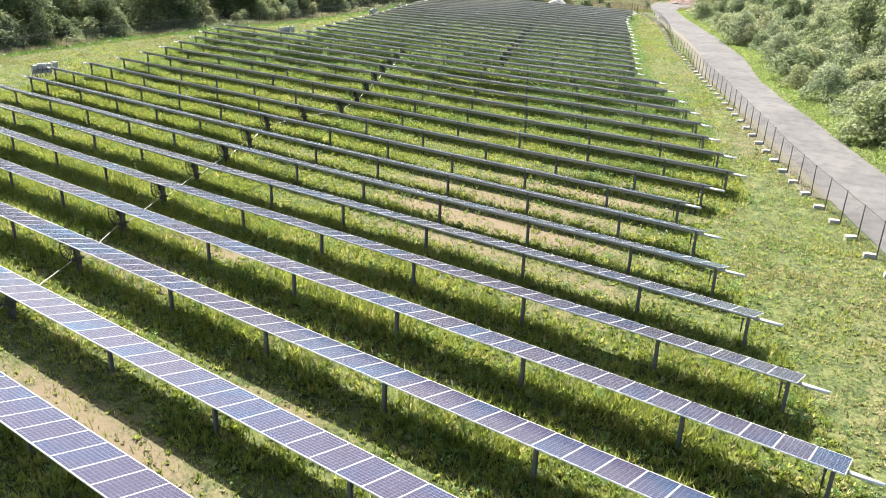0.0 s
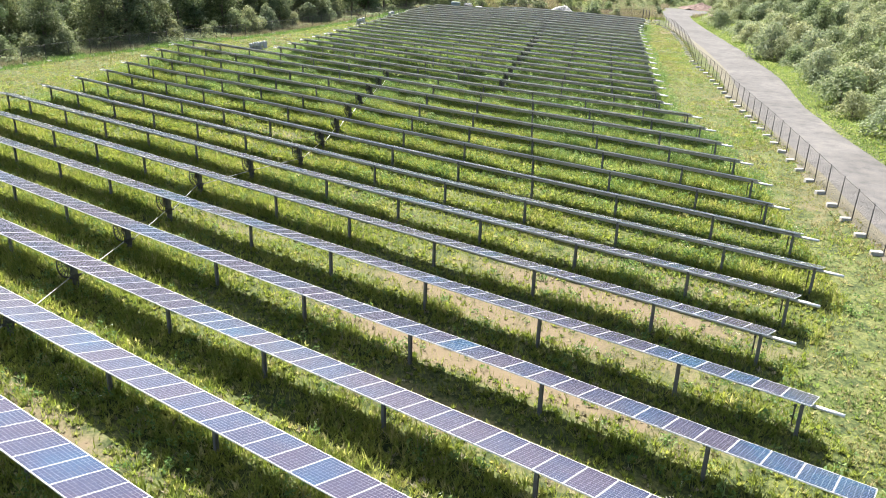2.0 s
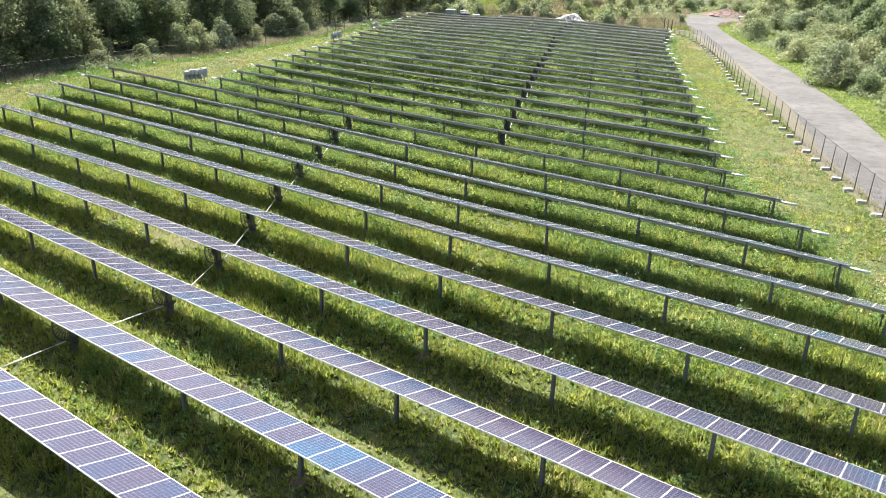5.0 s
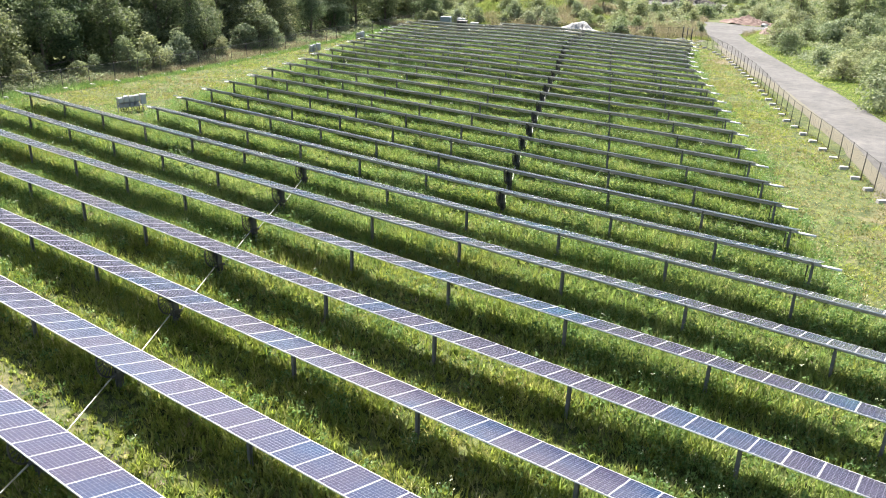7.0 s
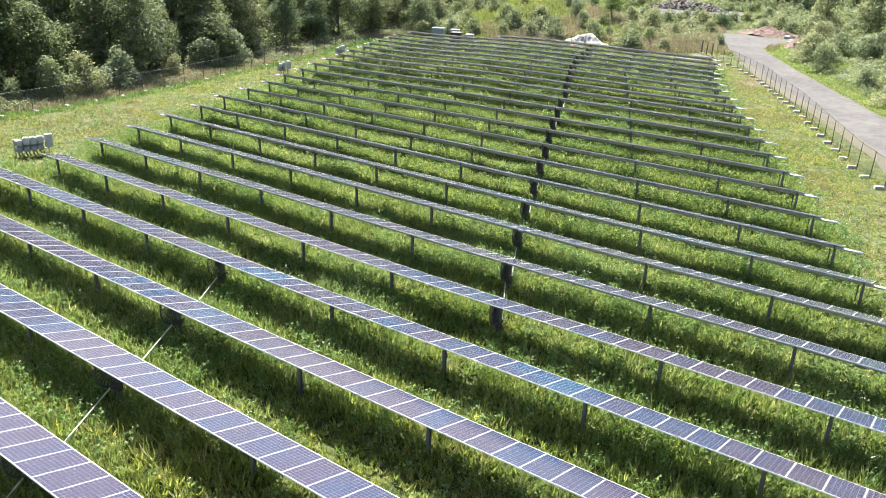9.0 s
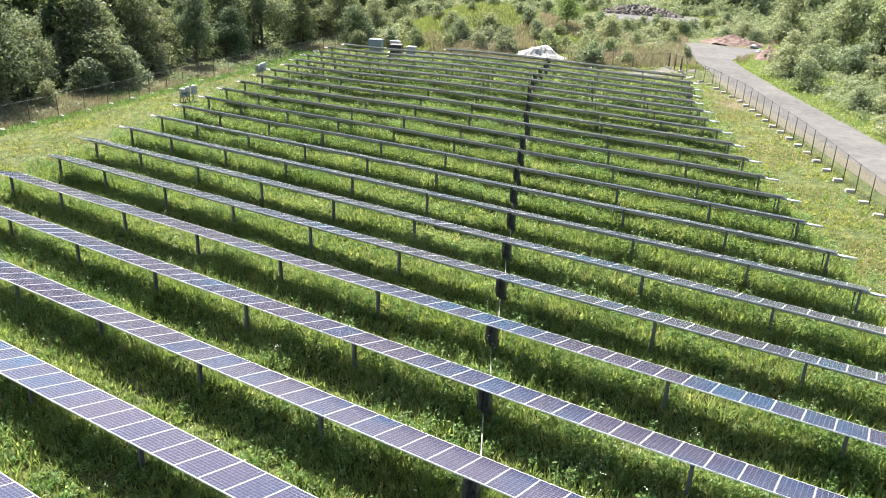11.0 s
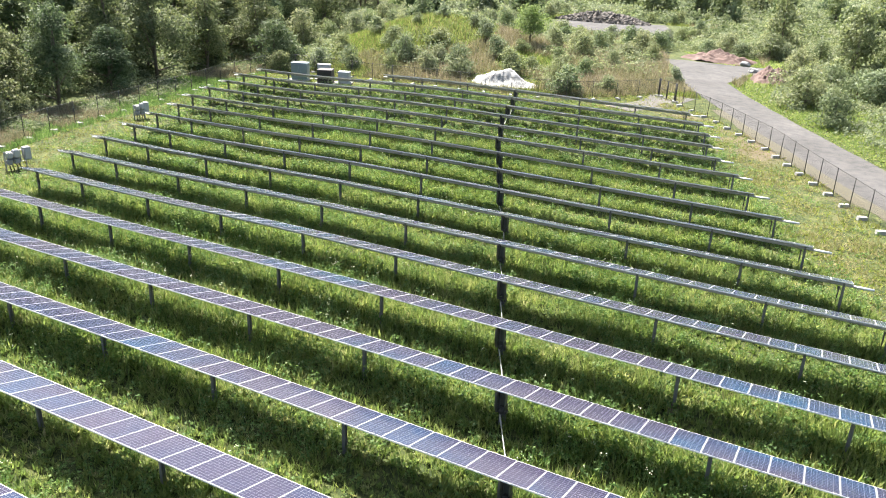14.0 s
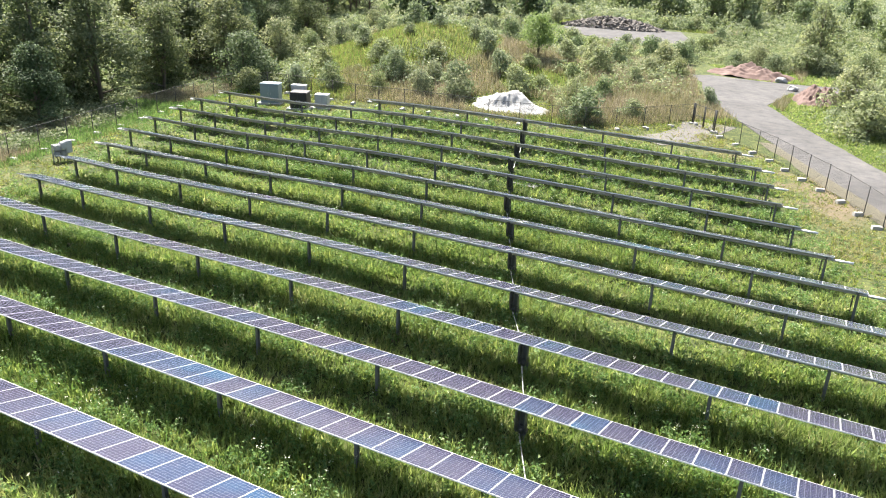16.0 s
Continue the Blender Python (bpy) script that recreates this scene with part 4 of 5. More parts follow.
def meadow():
    # tufts between the rows
    x, y = scatter(520000, -128, 21, 6, 196)
    keep = in_array(x, y)
    x, y = x[keep], y[keep]
    v = vigour(x, y)
    keep = RNG.random(len(x)) < np.clip(v + 0.25 - 0.6 * dryness(x, y), 0.08, 1.0) * (1 - 0.6 * smooth(150, 172, y)) * (1 - 0.35 * smooth(-75, -110, x)) * (1 - 0.25 * leafy(x, y))
    x, y, v = x[keep][:142000], y[keep][:142000], v[keep][:142000]
    h = np.clip(v, 0.3, 1.15) * RNG.uniform(0.35, 0.82, len(x))
    cool = RNG.random(len(x)) < leafy(x, y)
    straw = RNG.random(len(x)) < 0.75 * dryness(x, y)
    for name, sel, mat, label in (("tall_grass", cool & ~straw, M_GRASS, "tall lush green grass between the panel rows"), ("sunny_grass", ~cool & ~straw, M_SUNGRASS, "yellow-green tall grass between the panel rows"), ("straw_tufts", straw, M_STRAW, "dry straw tufts between the panel rows")):
        tagged(tussocks(name, x[sel], y[sel], h[sel] * (0.6 if name == "straw_tufts" else 1.0), 12, (0.045, 0.105), 0.95, mat), label, "grass", kind="stuff")
    # fine upright blades over the tufts
    x, y = scatter(700000, -112, 21, 6, 170)
    keep = in_array(x, y)
    x, y = x[keep], y[keep]
    keep = RNG.random(len(x)) > 0.8 * dryness(x, y)
    x, y = x[keep][:380000], y[keep][:380000]
    v = vigour(x, y)
    cool = RNG.random(len(x)) < leafy(x, y)
    tall = np.clip(v, 0.35, 1.2) * RNG.uniform(0.45, 1.08, len(x))
    for name, sel, mat, label in (("fine_grass", cool, M_GRASS, "fine upright green blades among the tufts"), ("fine_sunny_grass", ~cool, M_SUNGRASS, "fine yellow-green blades among the tufts")):
        tri = blades(x[sel], y[sel], ground_z(x[sel], y[sel]) - 0.02, tall[sel], RNG.uniform(0.025, 0.06, sel.sum()), 0.6)
        tagged(put(name, fast_mesh(name, tri, 3, [mat])), label, "grass", kind="stuff")
    # shorter growth outside the rows
    x, y = scatter(1700000, -132, 32, 6, 212)
    keep = ~in_array(x, y) & (near_line(x, y, FENCE_R, -1) > -0.6) & (near_line(x, y, FENCE_L, 1) > -0.5)
    x, y = x[keep], y[keep]
    keep = RNG.random(len(x)) < 0.35 + 0.65 * smooth(0.35, 0.6, value_noise(x, y, 1.6, 15)) * (1 - 0.5 * dryness(x, y))
    x, y = x[keep][:110000], y[keep][:110000]
    n = len(x)
    v = (0.5 + 1.1 * value_noise(x, y, 2.3, 5)) * (1 - 0.5 * dryness(x, y)) * RNG.uniform(0.12, 0.36, n)
    pick = RNG.random(n)
    straw = pick < 0.22 + 0.42 * smooth(0.4, 0.7, value_noise(x, y, 4.7, 16)) + 0.5 * dryness(x, y)
    cool = ~straw & (value_noise(x, y, 3.1, 17) + RNG.normal(0, 0.15, n) < 0.38)
    for name, sel, mat, label in (("short_grass", cool, M_GRASS, "short rough grass on the open strip inside the fence"), ("short_sunny_grass", ~cool & ~straw, M_SUNGRASS, "short yellow-green grass on the open strip"), ("dry_grass", straw, M_DRYGRASS, "faded straw-coloured grass on the open strip")):
        tagged(tussocks(name, x[sel], y[sel], v[sel], 6, (0.035, 0.085), 1.1, mat), label, "grass", kind="stuff")


meadow()


def weed_cover():
    """Leafy weeds: clumps of small leaves on unseen stems, thickest under the rows."""
    x, y = scatter(230000, -128, 30, 6, 200)
    strip = (near_line(x, y, FENCE_R, -1) > 0.5) & (near_line(x, y, FENCE_L, 1) > 0.5)
    keep = strip & (in_array(x, y, 1.0) | (RNG.random(len(x)) < 0.25))
    x, y = x[keep], y[keep]
    inside = in_array(x, y, 1.0)
    v = np.where(inside, vigour(x, y), 0.45 * (0.5 + value_noise(x, y, 2.0, 4)))
    keep = RNG.random(len(x)) < np.clip((v - 0.25) * 1.1, 0.01, 1) * (0.3 + 1.0 * smooth(0.4, 0.7, value_noise(x, y, 2.2, 6)))
    keep &= RNG.random(len(x)) < (0.28 + 0.72 * leafy(x, y)) * (1 - 0.5 * smooth(165, 185, y))
    x, y, v = x[keep][:58000], y[keep][:58000], v[keep][:58000]
    n, m = len(x), 16
    h = np.clip(v, 0.25, 1.5) * RNG.uniform(0.45, 0.95, n)
    f = RNG.uniform(0.25, 1.0, (n, m))
    a = RNG.uniform(0, 2 * np.pi, (n, m))
    r = (0.05 + 0.17 * (1 - np.abs(f - 0.5))) * RNG.uniform(0.4, 1.3, (n, m))
    c = np.stack([x[:, None] + r * np.cos(a), y[:, None] + r * np.sin(a), ground_z(x, y)[:, None] + h[:, None] * f], -1).reshape(-1, 3)
    ob = put("leafy_weeds", fast_mesh("leafy_weeds", leaves(c, RNG.uniform(0.05, 0.105, len(c)), None, 0.9), 3, [M_WEED]))
    tagged(ob, "leafy green weeds under the panel rows", "weeds", kind="stuff")
    # upright stalks that stand over the rest
    pick = RNG.random(n) < 0.26
    sx, sy, sh = np.repeat(x[pick], 3), np.repeat(y[pick], 3), np.repeat(h[pick], 3)
    sx, sy = sx + RNG.normal(0, 0.12, len(sx)), sy + RNG.normal(0, 0.12, len(sx))
    sh = sh * RNG.uniform(1.1, 1.5, len(sx))
    tri = blades(sx, sy, ground_z(sx, sy), sh, RNG.uniform(0.03, 0.05, len(sx)), 0.3)
    tagged(put("seed_stalks", fast_mesh("seed_stalks", tri, 3, [M_WEED])), "upright stalks standing over the weeds", "weeds", kind="stuff")
    # pale flower heads on some of the stalks
    tips = tri.reshape(-1, 3, 3)[:, 2]
    tips = tips[RNG.random(len(tips)) < 0.10 + 0.35 * smooth(0.55, 0.75, value_noise(tips[:, 0], tips[:, 1], 5.0, 8))]
    c = np.repeat(tips, 4, 0) + RNG.normal(size=(len(tips) * 4, 3)) * np.array([0.05, 0.05, 0.04])
    ob = put("flower_heads", fast_mesh("flower_heads", leaves(c, RNG.uniform(0.02, 0.04, len(c)), None, 1.5), 3, [M_BLOOM]))
    tagged(ob, "small whitish flower heads above the weeds", "wildflowers", kind="stuff")


weed_cover()


def crown_points(lobes, n):
    """Points near the skins of several lobes (x, y, z, r, squash), with the outward way."""
    area = np.array([l[3] ** 2 for l in lobes])
    which = RNG.choice(len(lobes), n, p=area / area.sum())
    d = RNG.normal(size=(n, 3))
    d /= np.linalg.norm(d, axis=1)[:, None]
    d[:, 2] = np.where(d[:, 2] < -0.35, -d[:, 2], d[:, 2])
    L = np.array(lobes)[which]
    r = L[:, 3] * (0.50 + 0.50 * RNG.random(n) ** 0.7 + 0.16 * np.abs(RNG.normal(size=n)))
    p = L[:, :3] + d * r[:, None] * np.stack([np.ones(n), np.ones(n), L[:, 4]], -1)
    return p, d


def plant(name, height, radius, n_lobes, n_leaves, leaf, mat, trunk, seed, label, category, group, low=0.25):
    """A tree or shrub: a tapered trunk with limbs and a crown of many small leaves in uneven lobes."""
    rnd = random.Random(seed)
    lobes = []
    for q in range(n_lobes):
        f = q / max(1, n_lobes - 1)
        zz = height * (low + (0.9 - low) * f) - radius * 0.2
        rr = radius * (0.62 - 0.28 * abs(f - 0.35)) * rnd.uniform(0.7, 1.15) * (9 / max(9, n_lobes)) ** 0.45
        a = rnd.uniform(0, 2 * math.pi)
        out = radius * rnd.uniform(0.15, 0.72) * (1.15 - 0.75 * f)
        lobes.append((out * math.cos(a), out * math.sin(a), max(rr * 0.5, zz), rr, rnd.uniform(0.7, 0.95)))
    root = thing(name, (0, 0, 0), label, category, group)
    bm = bmesh.new()
    add_pipe(bm, [(0, 0, -0.4), (0.05 * height * rnd.uniform(-1, 1), 0.05 * height * rnd.uniform(-1, 1), height * 0.45), (0, 0, height * 0.85)], [trunk, trunk * 0.7, trunk * 0.25], 7)
    for l in lobes[:: max(1, n_lobes // 6)]:
        add_pipe(bm, [(0, 0, max(0.2, l[2] * 0.45)), (l[0] * 0.5, l[1] * 0.5, l[2] * 0.75), (l[0], l[1], l[2])], [trunk * 0.45, trunk * 0.3, trunk * 0.1], 5)
    part("trunk", bm, M_BARK, root)
    p, d = crown_points(lobes, n_leaves)
    size = RNG.uniform(leaf * 0.6, leaf * 1.3, n_leaves)
    put("crown", fast_mesh("crown", leaves(p, size, d * 0.9, 0.45), 3, [mat]), root)
    return root


def plant_many(protos, places, lift=0.0):
    """Copies of prototypes at places (x, y, scale); each prototype itself takes the first place of its turn."""
    used = set()
    for q, (x, y, s) in enumerate(places):
        pr = protos[q % len(protos)]
        m = pose(x, y, gz(x, y) - 0.05 + lift, random.uniform(-3, 3), random.uniform(-3, 3), random.uniform(0, 360))
        if id(pr) not in used:
            used.add(id(pr))
            pr.matrix_basis = m
            pr.scale = (s, s, s)
            continue
        c = copy_thing(pr, m)
        c.scale = (s, s, s * random.uniform(0.88, 1.15))


def belt(n, y0, y1, edge, depth, gap, scale, seed, taken=None):
    """Places kept apart by gap in a belt: x from edge(y) outward by depth (its sign gives the side)."""
    rnd = random.Random(seed)
    out = []
    for _ in range(n * 30):
        y = rnd.uniform(y0, y1)
        x = edge(y) + depth * rnd.random()
        if all((x - a) ** 2 + (y - b) ** 2 > gap * gap for a, b, _ in out + (taken or [])):
            out.append((x, y, rnd.uniform(*scale)))
        if len(out) >= n:
            break
    return out


at_junction = lambda x, y: (y > 221) & (y < 258) & (x < np.interp(y, [221, 232, 245, 258], [-66, -59.5, -57, -60]))
on_apron = lambda x, y: (y > 221) & (x > np.interp(y, [221, 228, 236, 241.5, 246], [-74, -76.5, -80.5, -83.5, -81]) - 0.6) & (x < np.interp(y, [224, 230, 236, 242, 249], [-70.6, -69.6, -69, -61, -57]) + 0.4) & (y < 246 + (x + 81) * 0.146)
on_mound = lambda x, y: (((x + 75.7) / 6.4) ** 2 + ((y - 251.5) / 3.8) ** 2 < 1) | (((x + 65.3) / 2.7) ** 2 + ((y - 233.5) / 4.4) ** 2 < 1)
left_edge = lambda y: float(np.interp(y, [p[1] for p in FENCE_L] + [230, 300], [p[0] for p in FENCE_L] + [-140, -160]))
road_x = lambda y: float(np.interp(y, RY, RX))

WOOD_LABEL = "tall dark green broadleaved tree at the woodland edge"
front_trees = [plant("tree", 12.5, 5.4, 26, 7600, 0.19, M_LEAF, 0.22, 11 + q, WOOD_LABEL, "tree", "woodland trees", 0.22) for q in range(3)]
back_trees = [plant("tree", 15.0, 5.2, 16, 2100, 0.40, M_LEAF, 0.25, 31 + q, "tall dark green tree deep in the wood", "tree", "woodland trees", 0.3) for q in range(2)]
row1 = belt(62, 20, 240, lambda y: left_edge(y) - 7, -9, 4.2, (0.75, 1.15), 1)
plant_many(front_trees, row1)
row2 = belt(150, 15, 300, lambda y: left_edge(y) - 14, -36, 4.0, (0.85, 1.2), 2)
plant_many(back_trees, row2)
pale = [plant("shrub", 5.2, 2.5, 9, 2000, 0.20, M_LEAF3, 0.10, 51 + q, "pale grey-green bushy shrub before the wood", "shrub", "shrubs at the wood's edge", 0.18) for q in range(2)]
plant_many(pale, belt(26, 40, 150, lambda y: left_edge(y) - 3.0, -4.5, 3.4, (0.5, 1.05), 3))

bush_protos = [plant("bush", 4.2, 2.9, 11, 2400, 0.17, mt, 0.10, 71 + q, lb, "bush", "bushes beside the lane", 0.12)
               for q, (mt, lb) in enumerate([(M_LEAF3, "grey-green rounded bush on the bank"), (M_LEAF3, "grey-green rounded bush on the bank"), (M_LEAF2, "fresh green bush on the bank"), (M_LEAF3, "pale grey-green bush on the bank")])]
bank = [p for p in belt(215, 45, 262, lambda y: road_x(y) + 6.8, 42, 3.0, (0.75, 1.45), 4) if not at_junction(p[0], p[1])]
plant_many(bush_protos, bank)
tall_right = [plant("tree", 9.5, 3.6, 11, 2800, 0.27, M_LEAF2, 0.16, 91 + q, "yellow-green slender tree among the bushes", "tree", "trees beyond the lane", 0.12) for q in range(2)]
plant_many(tall_right, belt(44, 60, 270, lambda y: road_x(y) + 22, 45, 5.0, (0.7, 1.25), 5))

scrub = [plant("shrub", 3.2, 2.1, 8, 1500, 0.17, mt, 0.07, 111 + q, lb, "shrub", "scrub behind the fence", 0.12)
         for q, (mt, lb) in enumerate([(M_LEAF3, "grey-green scrub shrub behind the fence"), (M_LEAF2, "bright green scrub shrub behind the fence"), (M_LEAF3, "pale grey-green scrub shrub behind the fence")])]
rnd = random.Random(77)
spots = []
for _ in range(9000):
    x, y = rnd.uniform(-155, -74), rnd.uniform(197, 345)
    if (x + 96.2) ** 2 / 52 + (y - 201.5) ** 2 / 46 < 1 or abs(x - road_x(min(y, 246))) < 7 and y < 250 or (y > 248 and abs(x - float(np.interp(y, [248, 268, 292], [-76, -80, -80]))) < 8) or (-130 < x < -90 and 281 < y < 322):
        continue
    if y < float(np.interp(x, [-130, -92, -81, -76], [198, 197, 204, 211])) or x > float(np.interp(y, [200, 230, 262, 345], [-78, -86, -50, -50])):
        continue
    if all((x - a) ** 2 + (y - b) ** 2 > 3.6 ** 2 for a, b, _ in spots):
        spots.append((x, y, rnd.uniform(0.45, 1.25)))
    if len(spots) >= 190:
        break
plant_many(scrub, spots)
lone = plant("tree", 6.4, 3.5, 13, 4200, 0.16, M_FRESH, 0.13, 131, "fresh green young tree among dry reeds", "tree", "", 0.36)
lone.matrix_basis = pose(-101.6, 224.5, gz(-101.6, 224.5))


def single(name, x, y, height, radius, lobes, n, leaf, mat, seed, label, low=0.1):
    ob = plant(name, height, radius, lobes, n, leaf, mat, 0.02 * height + 0.03, seed, label, name, "", low)
    ob.matrix_basis = pose(x, y, gz(x, y) - 0.05)


# the plants that stand apart
single("shrub", -88.6, 204.0, 4.6, 3.0, 13, 3600, 0.13, M_LEAF3, 201, "wide grey-green shrub beside the white tarp")
single("shrub", -103.2, 202.0, 3.4, 2.4, 11, 2600, 0.13, M_LEAF3, 202, "rounded grey-green shrub behind the fence")
single("shrub", -113.6, 205.5, 4.4, 2.8, 13, 3200, 0.13, M_LEAF3, 203, "tall grey-green shrub at the foot of the hill")
single("shrub", -119.4, 199.6, 2.4, 1.5, 9, 1800, 0.11, M_LEAF, 204, "small dark green shrub behind the fence")
single("tree", -132.0, 197.5, 7.6, 4.6, 16, 5200, 0.19, M_LEAF, 205, "rounded green tree at the corner of the fence", 0.12)
single("shrub", -128.6, 194.6, 3.2, 2.3, 10, 2600, 0.13, M_LEAF2, 206, "leafy green shrub at the fence corner")
single("tree", -138.0, 212.0, 6.8, 4.2, 14, 4200, 0.18, M_LEAF3, 207, "pale feathery tree on the shoulder of the hill", 0.12)
single("shrub", -76.6, 219.5, 2.4, 1.4, 8, 1600, 0.11, M_LEAF3, 208, "small grey-green shrub beside the gate")
single("shrub", -123.4, 140.2, 5.6, 3.2, 13, 3800, 0.14, M_LEAF3, 209, "pale bushy shrub by the woodland fence", 0.08)
single("shrub", -121.6, 120.5, 4.6, 2.4, 12, 3000, 0.13, M_LEAF3, 210, "pale yellow-green shrub by the woodland fence", 0.08)
single("shrub", -128.5, 136.5, 6.2, 3.6, 14, 4200, 0.15, M_LEAF3, 211, "broad pale shrub before the wood", 0.08)
single("shrub", -128.8, 146.5, 5.2, 2.8, 12, 3200, 0.14, M_LEAF3, 212, "pale bushy shrub before the wood", 0.08)
far_trees = belt(70, 262, 420, lambda y: -190, 210, 7, (0.8, 1.5), 6)
far_protos = [plant("tree", 9.0, 4.6, 9, 1100, 0.5, mt, 0.2, 141 + q, "distant green tree on the skyline", "tree", "distant trees", 0.1) for q, mt in enumerate((M_LEAF, M_LEAF2))]
plant_many(far_protos, [p for p in far_trees if not (-135 < p[0] < -58 and p[1] < 335)])


def thicket(name, x, y, rlo, rhi, mat, m, leaf, label):
    """Low scrub that nobody could count: many leafy humps of uneven size."""
    n = len(x)
    r = RNG.uniform(rlo, rhi, n) * (0.6 + 0.8 * value_noise(x, y, 7.0, 21))
    d = RNG.normal(size=(n, m, 3))
    d /= np.linalg.norm(d, axis=2)[:, :, None]
    d[:, :, 2] = np.abs(d[:, :, 2])
    q = RNG.uniform(0.7, 1.08, (n, m))[:, :, None] * r[:, None, None] * np.array([1, 1, 0.95])
    c = (np.stack([x, y, ground_z(x, y) - 0.1], -1)[:, None, :] + d * q).reshape(-1, 3)
    me = fast_mesh(name, leaves(c, RNG.uniform(leaf * 0.6, leaf * 1.3, len(c)), d.reshape(-1, 3) * 0.9, 0.5), 3, [mat])
    return tagged(put(name, me), label, "scrub", kind="stuff")


def open_land(x, y):
    """Beyond the fences, off the lane, the yard, the heaps and the tarp."""
    ok = (y > np.interp(x, [-130, -92, -81, -76], [197.5, 196.5, 204, 211])) | (x > np.interp(y, RY, RX) + 7.5) | (near_line(x, y, FENCE_L, -1) > 1.5)
    ok &= (np.abs(x - np.interp(y, RY, RX)) > 6.5) | (y > 258)
    ok &= ~((y > 230) & (y < 262) & (x > -84) & (x < -60) & (np.abs(x - np.interp(y, [230, 262], [-73, -79])) < 9))
    ok &= ((x + 96.2) ** 2 / 40 + (y - 202.5) ** 2 / 34 > 1) & ~((x > -134) & (x < -92) & (y > 280) & (y < 322))
    return ok & ~((x + 123) ** 2 / 90 + (y - 217) ** 2 / 90 < 1)


def scrub_cover():
    x, y = scatter(19000, -190, -5, 196, 370)
    keep = open_land(x, y) & (value_noise(x, y, 8.0, 22) > 0.20 + 0.26 * smooth(275, 225, y))
    x, y = x[keep], y[keep]
    pick = value_noise(x, y, 11.0, 23) + RNG.normal(0, 0.16, len(x))
    for sel, mat, label in ((pick < 0.56, M_LEAF3, "dense pale grey-green scrub beyond the fence"), ((pick >= 0.56) & (pick < 0.8), M_LEAF2, "fresh green scrub beyond the fence"), (pick >= 0.8, M_LEAF, "dark green scrub beyond the fence")):
        thicket("scrub", x[sel][:3400], y[sel][:3400], 0.8, 1.9, mat, 50, 0.23, label)
    x, y = scatter(7000, -280, 150, 262, 520)
    keep = open_land(x, y) & ((y > 300) | (x > -8))
    x, y = x[keep], y[keep]
    half = value_noise(x, y, 14.0, 26) > 0.5
    thicket("scrub", x[half], y[half], 1.4, 3.4, M_LEAF3, 30, 0.46, "pale scrub far behind the yard")
    thicket("scrub", x[~half], y[~half], 1.4, 3.4, M_LEAF, 30, 0.46, "dark green scrub far behind the yard")
    y = RNG.uniform(15, 270, 2200)
    x = np.array([left_edge(q) for q in y]) - 9 - 40 * RNG.random(len(y))
    thicket("scrub", x, y, 0.9, 2.4, M_LEAF, 26, 0.36, "dark undergrowth between the woodland trees")
    y = RNG.uniform(25, 262, 3600)
    x = np.interp(y, RY, RX) + 6.6 + RNG.gamma(1.6, 9.0, len(y))
    keep = (value_noise(x, y, 6.0, 24) > 0.3) & ~at_junction(x, y)
    thicket("scrub", x[keep], y[keep], 0.6, 1.9, M_LEAF3, 48, 0.18, "low grey-green scrub on the bank beyond the lane")
    y = RNG.uniform(20, 205, 2600)
    x = np.interp(y, [p[1] for p in FENCE_L], [p[0] for p in FENCE_L]) - 1.2 - RNG.gamma(1.4, 3.5, len(y))
    keep = value_noise(x, y, 6.0, 25) > 0.36
    thicket("scrub", x[keep], y[keep], 0.4, 1.3, M_LEAF3, 44, 0.17, "pale low scrub at the foot of the wood")


scrub_cover()


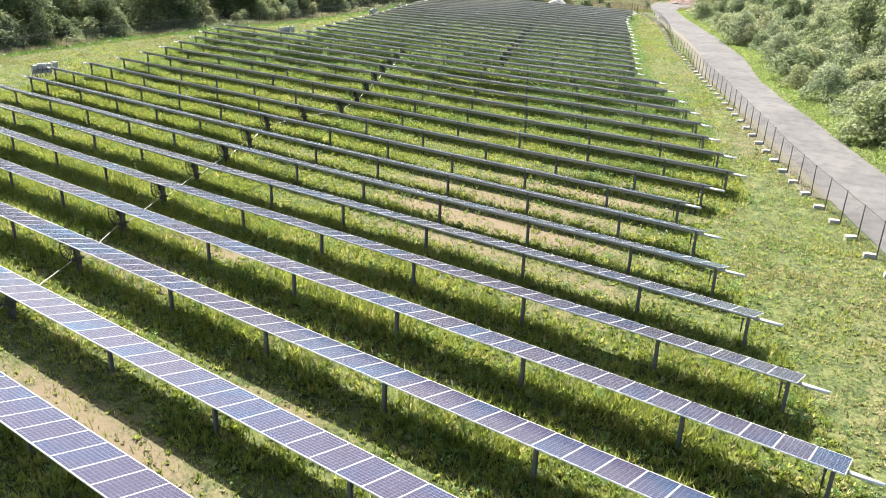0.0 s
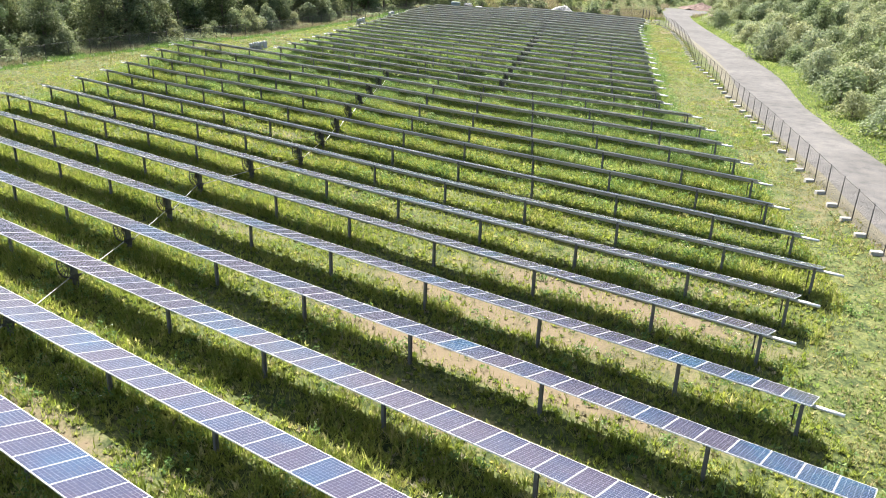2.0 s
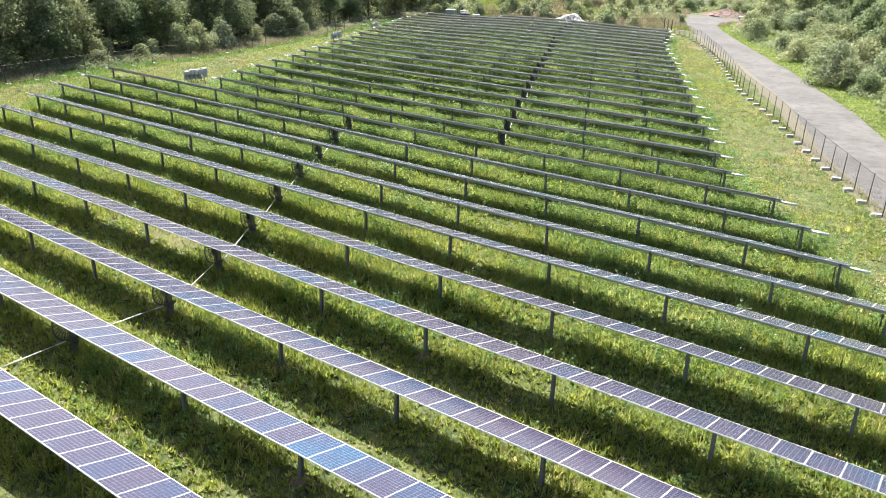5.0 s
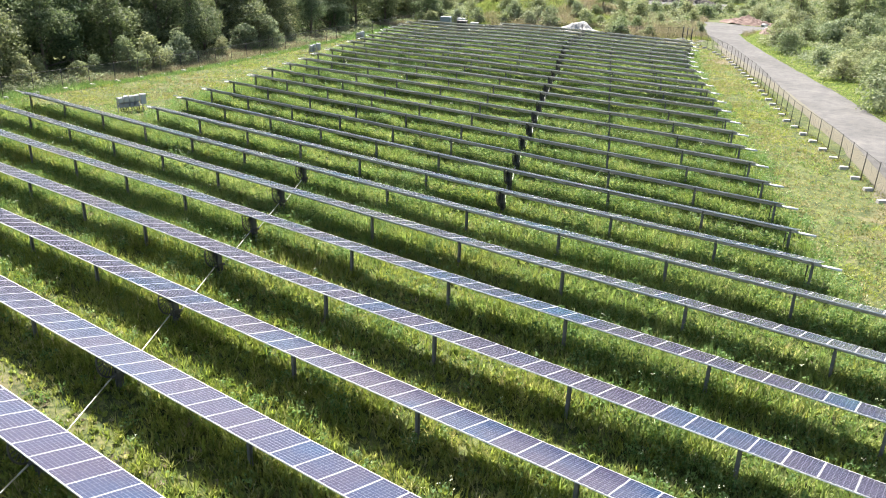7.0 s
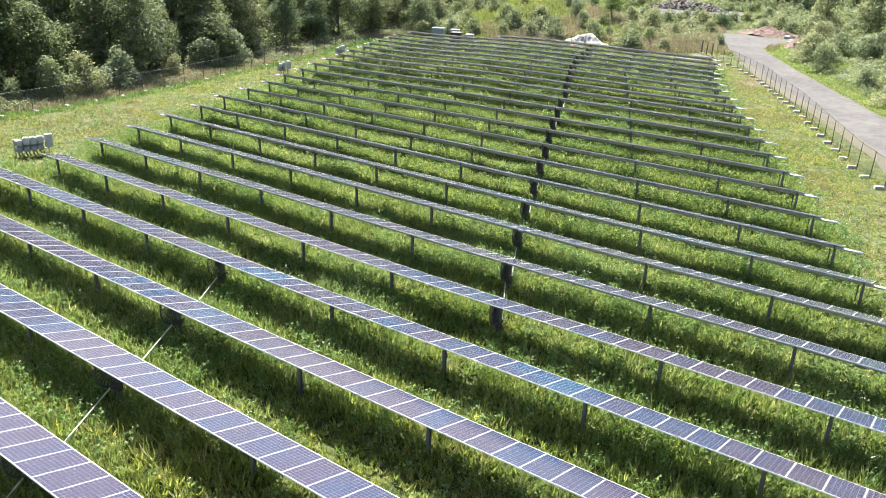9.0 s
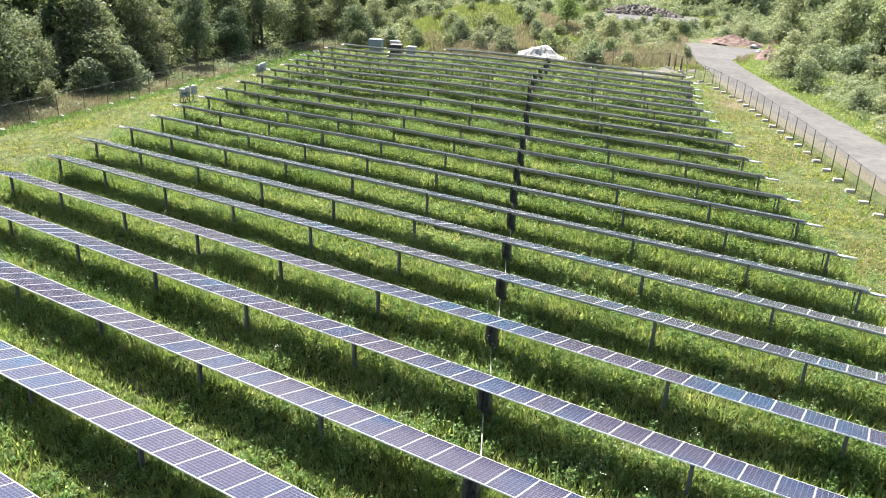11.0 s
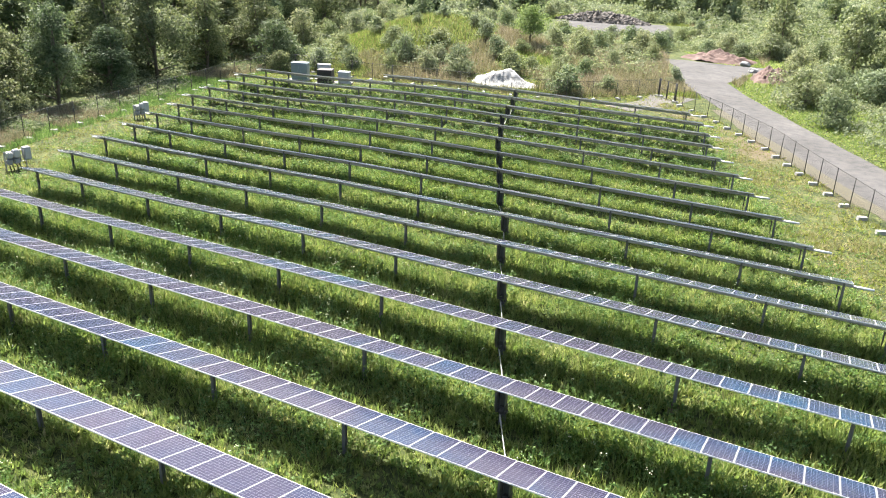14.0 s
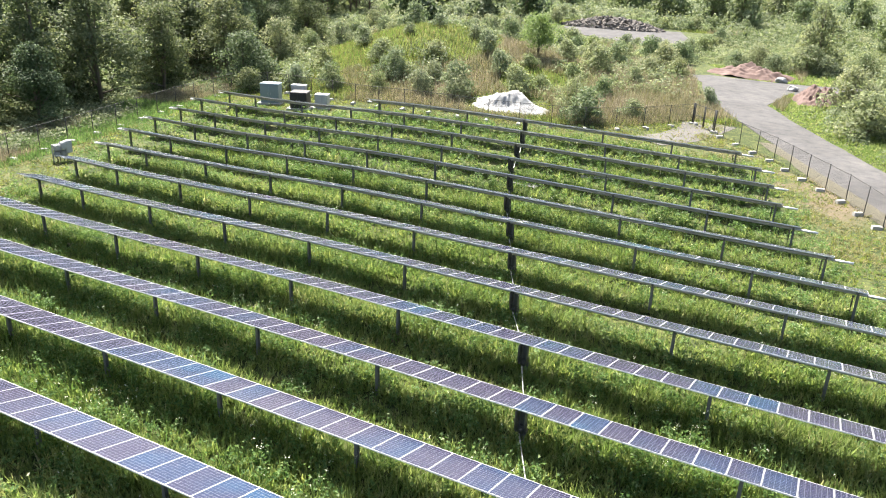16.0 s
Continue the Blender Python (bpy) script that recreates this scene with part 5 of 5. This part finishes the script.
def wild_growth():
    """Dry reeds and rank grass outside the fences."""
    x, y = scatter(420000, -150, -68, 196, 330)
    keep = (y > np.interp(x, [-130, -92, -81, -76], [196.5, 195.5, 203, 210])) & (np.abs(x - np.interp(y, RY, RX)) > 4.5) & ((x + 96.2) ** 2 / 30 + (y - 202.5) ** 2 / 28 > 1)
    keep &= ~((y > 246) & (np.abs(x - np.interp(y, [248, 268, 292], [-76, -80, -80])) < 8)) & ~((x > -130) & (x < -90) & (y > 280) & (y < 320))
    keep &= ~(on_apron(x, y) | on_mound(x, y))
    x, y = x[keep], y[keep]
    dry = (value_noise(x, y, 9.0, 11) > 0.30 + 0.3 * smooth(-104, -122, x)) & ((x + 120) ** 2 / 190 + (y - 220) ** 2 / 170 > 1)
    for name, sel, mat, lo, hi, label in (("dry_reeds", dry & (RNG.random(len(x)) < 0.6), M_STRAW, 0.5, 1.4, "tall dry tan reeds among the scrub"), ("faded_grass", RNG.random(len(x)) < np.where(dry, 0.5, 0.4), M_DRYGRASS, 0.3, 0.9, "faded grass among the reeds"), ("rank_grass", ~dry, M_GRASS, 0.3, 0.9, "rank green grass on the mound")):
        xx, yy = x[sel][:110000], y[sel][:110000]
        n = len(xx)
        tri = blades(xx, yy, ground_z(xx, yy) - 0.05, RNG.uniform(lo, hi, n), RNG.uniform(0.06, 0.14, n), 0.5)
        tagged(put(name, fast_mesh(name, tri, 3, [mat])), label, "wild growth", kind="stuff")
    # strip behind the left fence
    y = RNG.uniform(15, 200, 90000)
    x = np.interp(y, [p[1] for p in FENCE_L], [p[0] for p in FENCE_L]) - RNG.uniform(-1.6, 7, len(y)) 
    dry = (value_noise(x, y, 6.0, 12) > 0.42) & (x < np.interp(y, [p[1] for p in FENCE_L], [p[0] for p in FENCE_L]))
    for name, sel, mat, lo, hi, label in (("dry_reeds", dry, M_STRAW, 0.3, 0.95, "dry pinkish-tan reeds along the woodland fence"), ("rank_grass", ~dry, M_WEED, 0.25, 0.7, "rank green growth along the woodland fence")):
        xx, yy = x[sel], y[sel]
        n = len(xx)
        tri = blades(xx, yy, ground_z(xx, yy) - 0.05, RNG.uniform(lo, hi, n), RNG.uniform(0.05, 0.11, n), 0.5)
        tagged(put(name, fast_mesh(name, tri, 3, [mat])), label, "wild growth", kind="stuff")
    # verge and bank beyond the lane
    y = RNG.uniform(25, 262, 52000)
    x = np.interp(y, RY, RX) + 3.7 + RNG.gamma(1.3, 5.5, len(y))
    keep = ~(on_apron(x, y) | on_mound(x, y))
    x, y = x[keep], y[keep]
    h = RNG.uniform(0.15, 0.55, len(y)) * np.clip((x - np.interp(y, RY, RX)) / 8, 0.5, 1.6)
    tagged(tussocks("bank_grass", x, y, h, 6, (0.06, 0.13), 1.05, M_GRASS), "bright rough grass on the bank beside the lane", "grass", kind="stuff")


wild_growth()
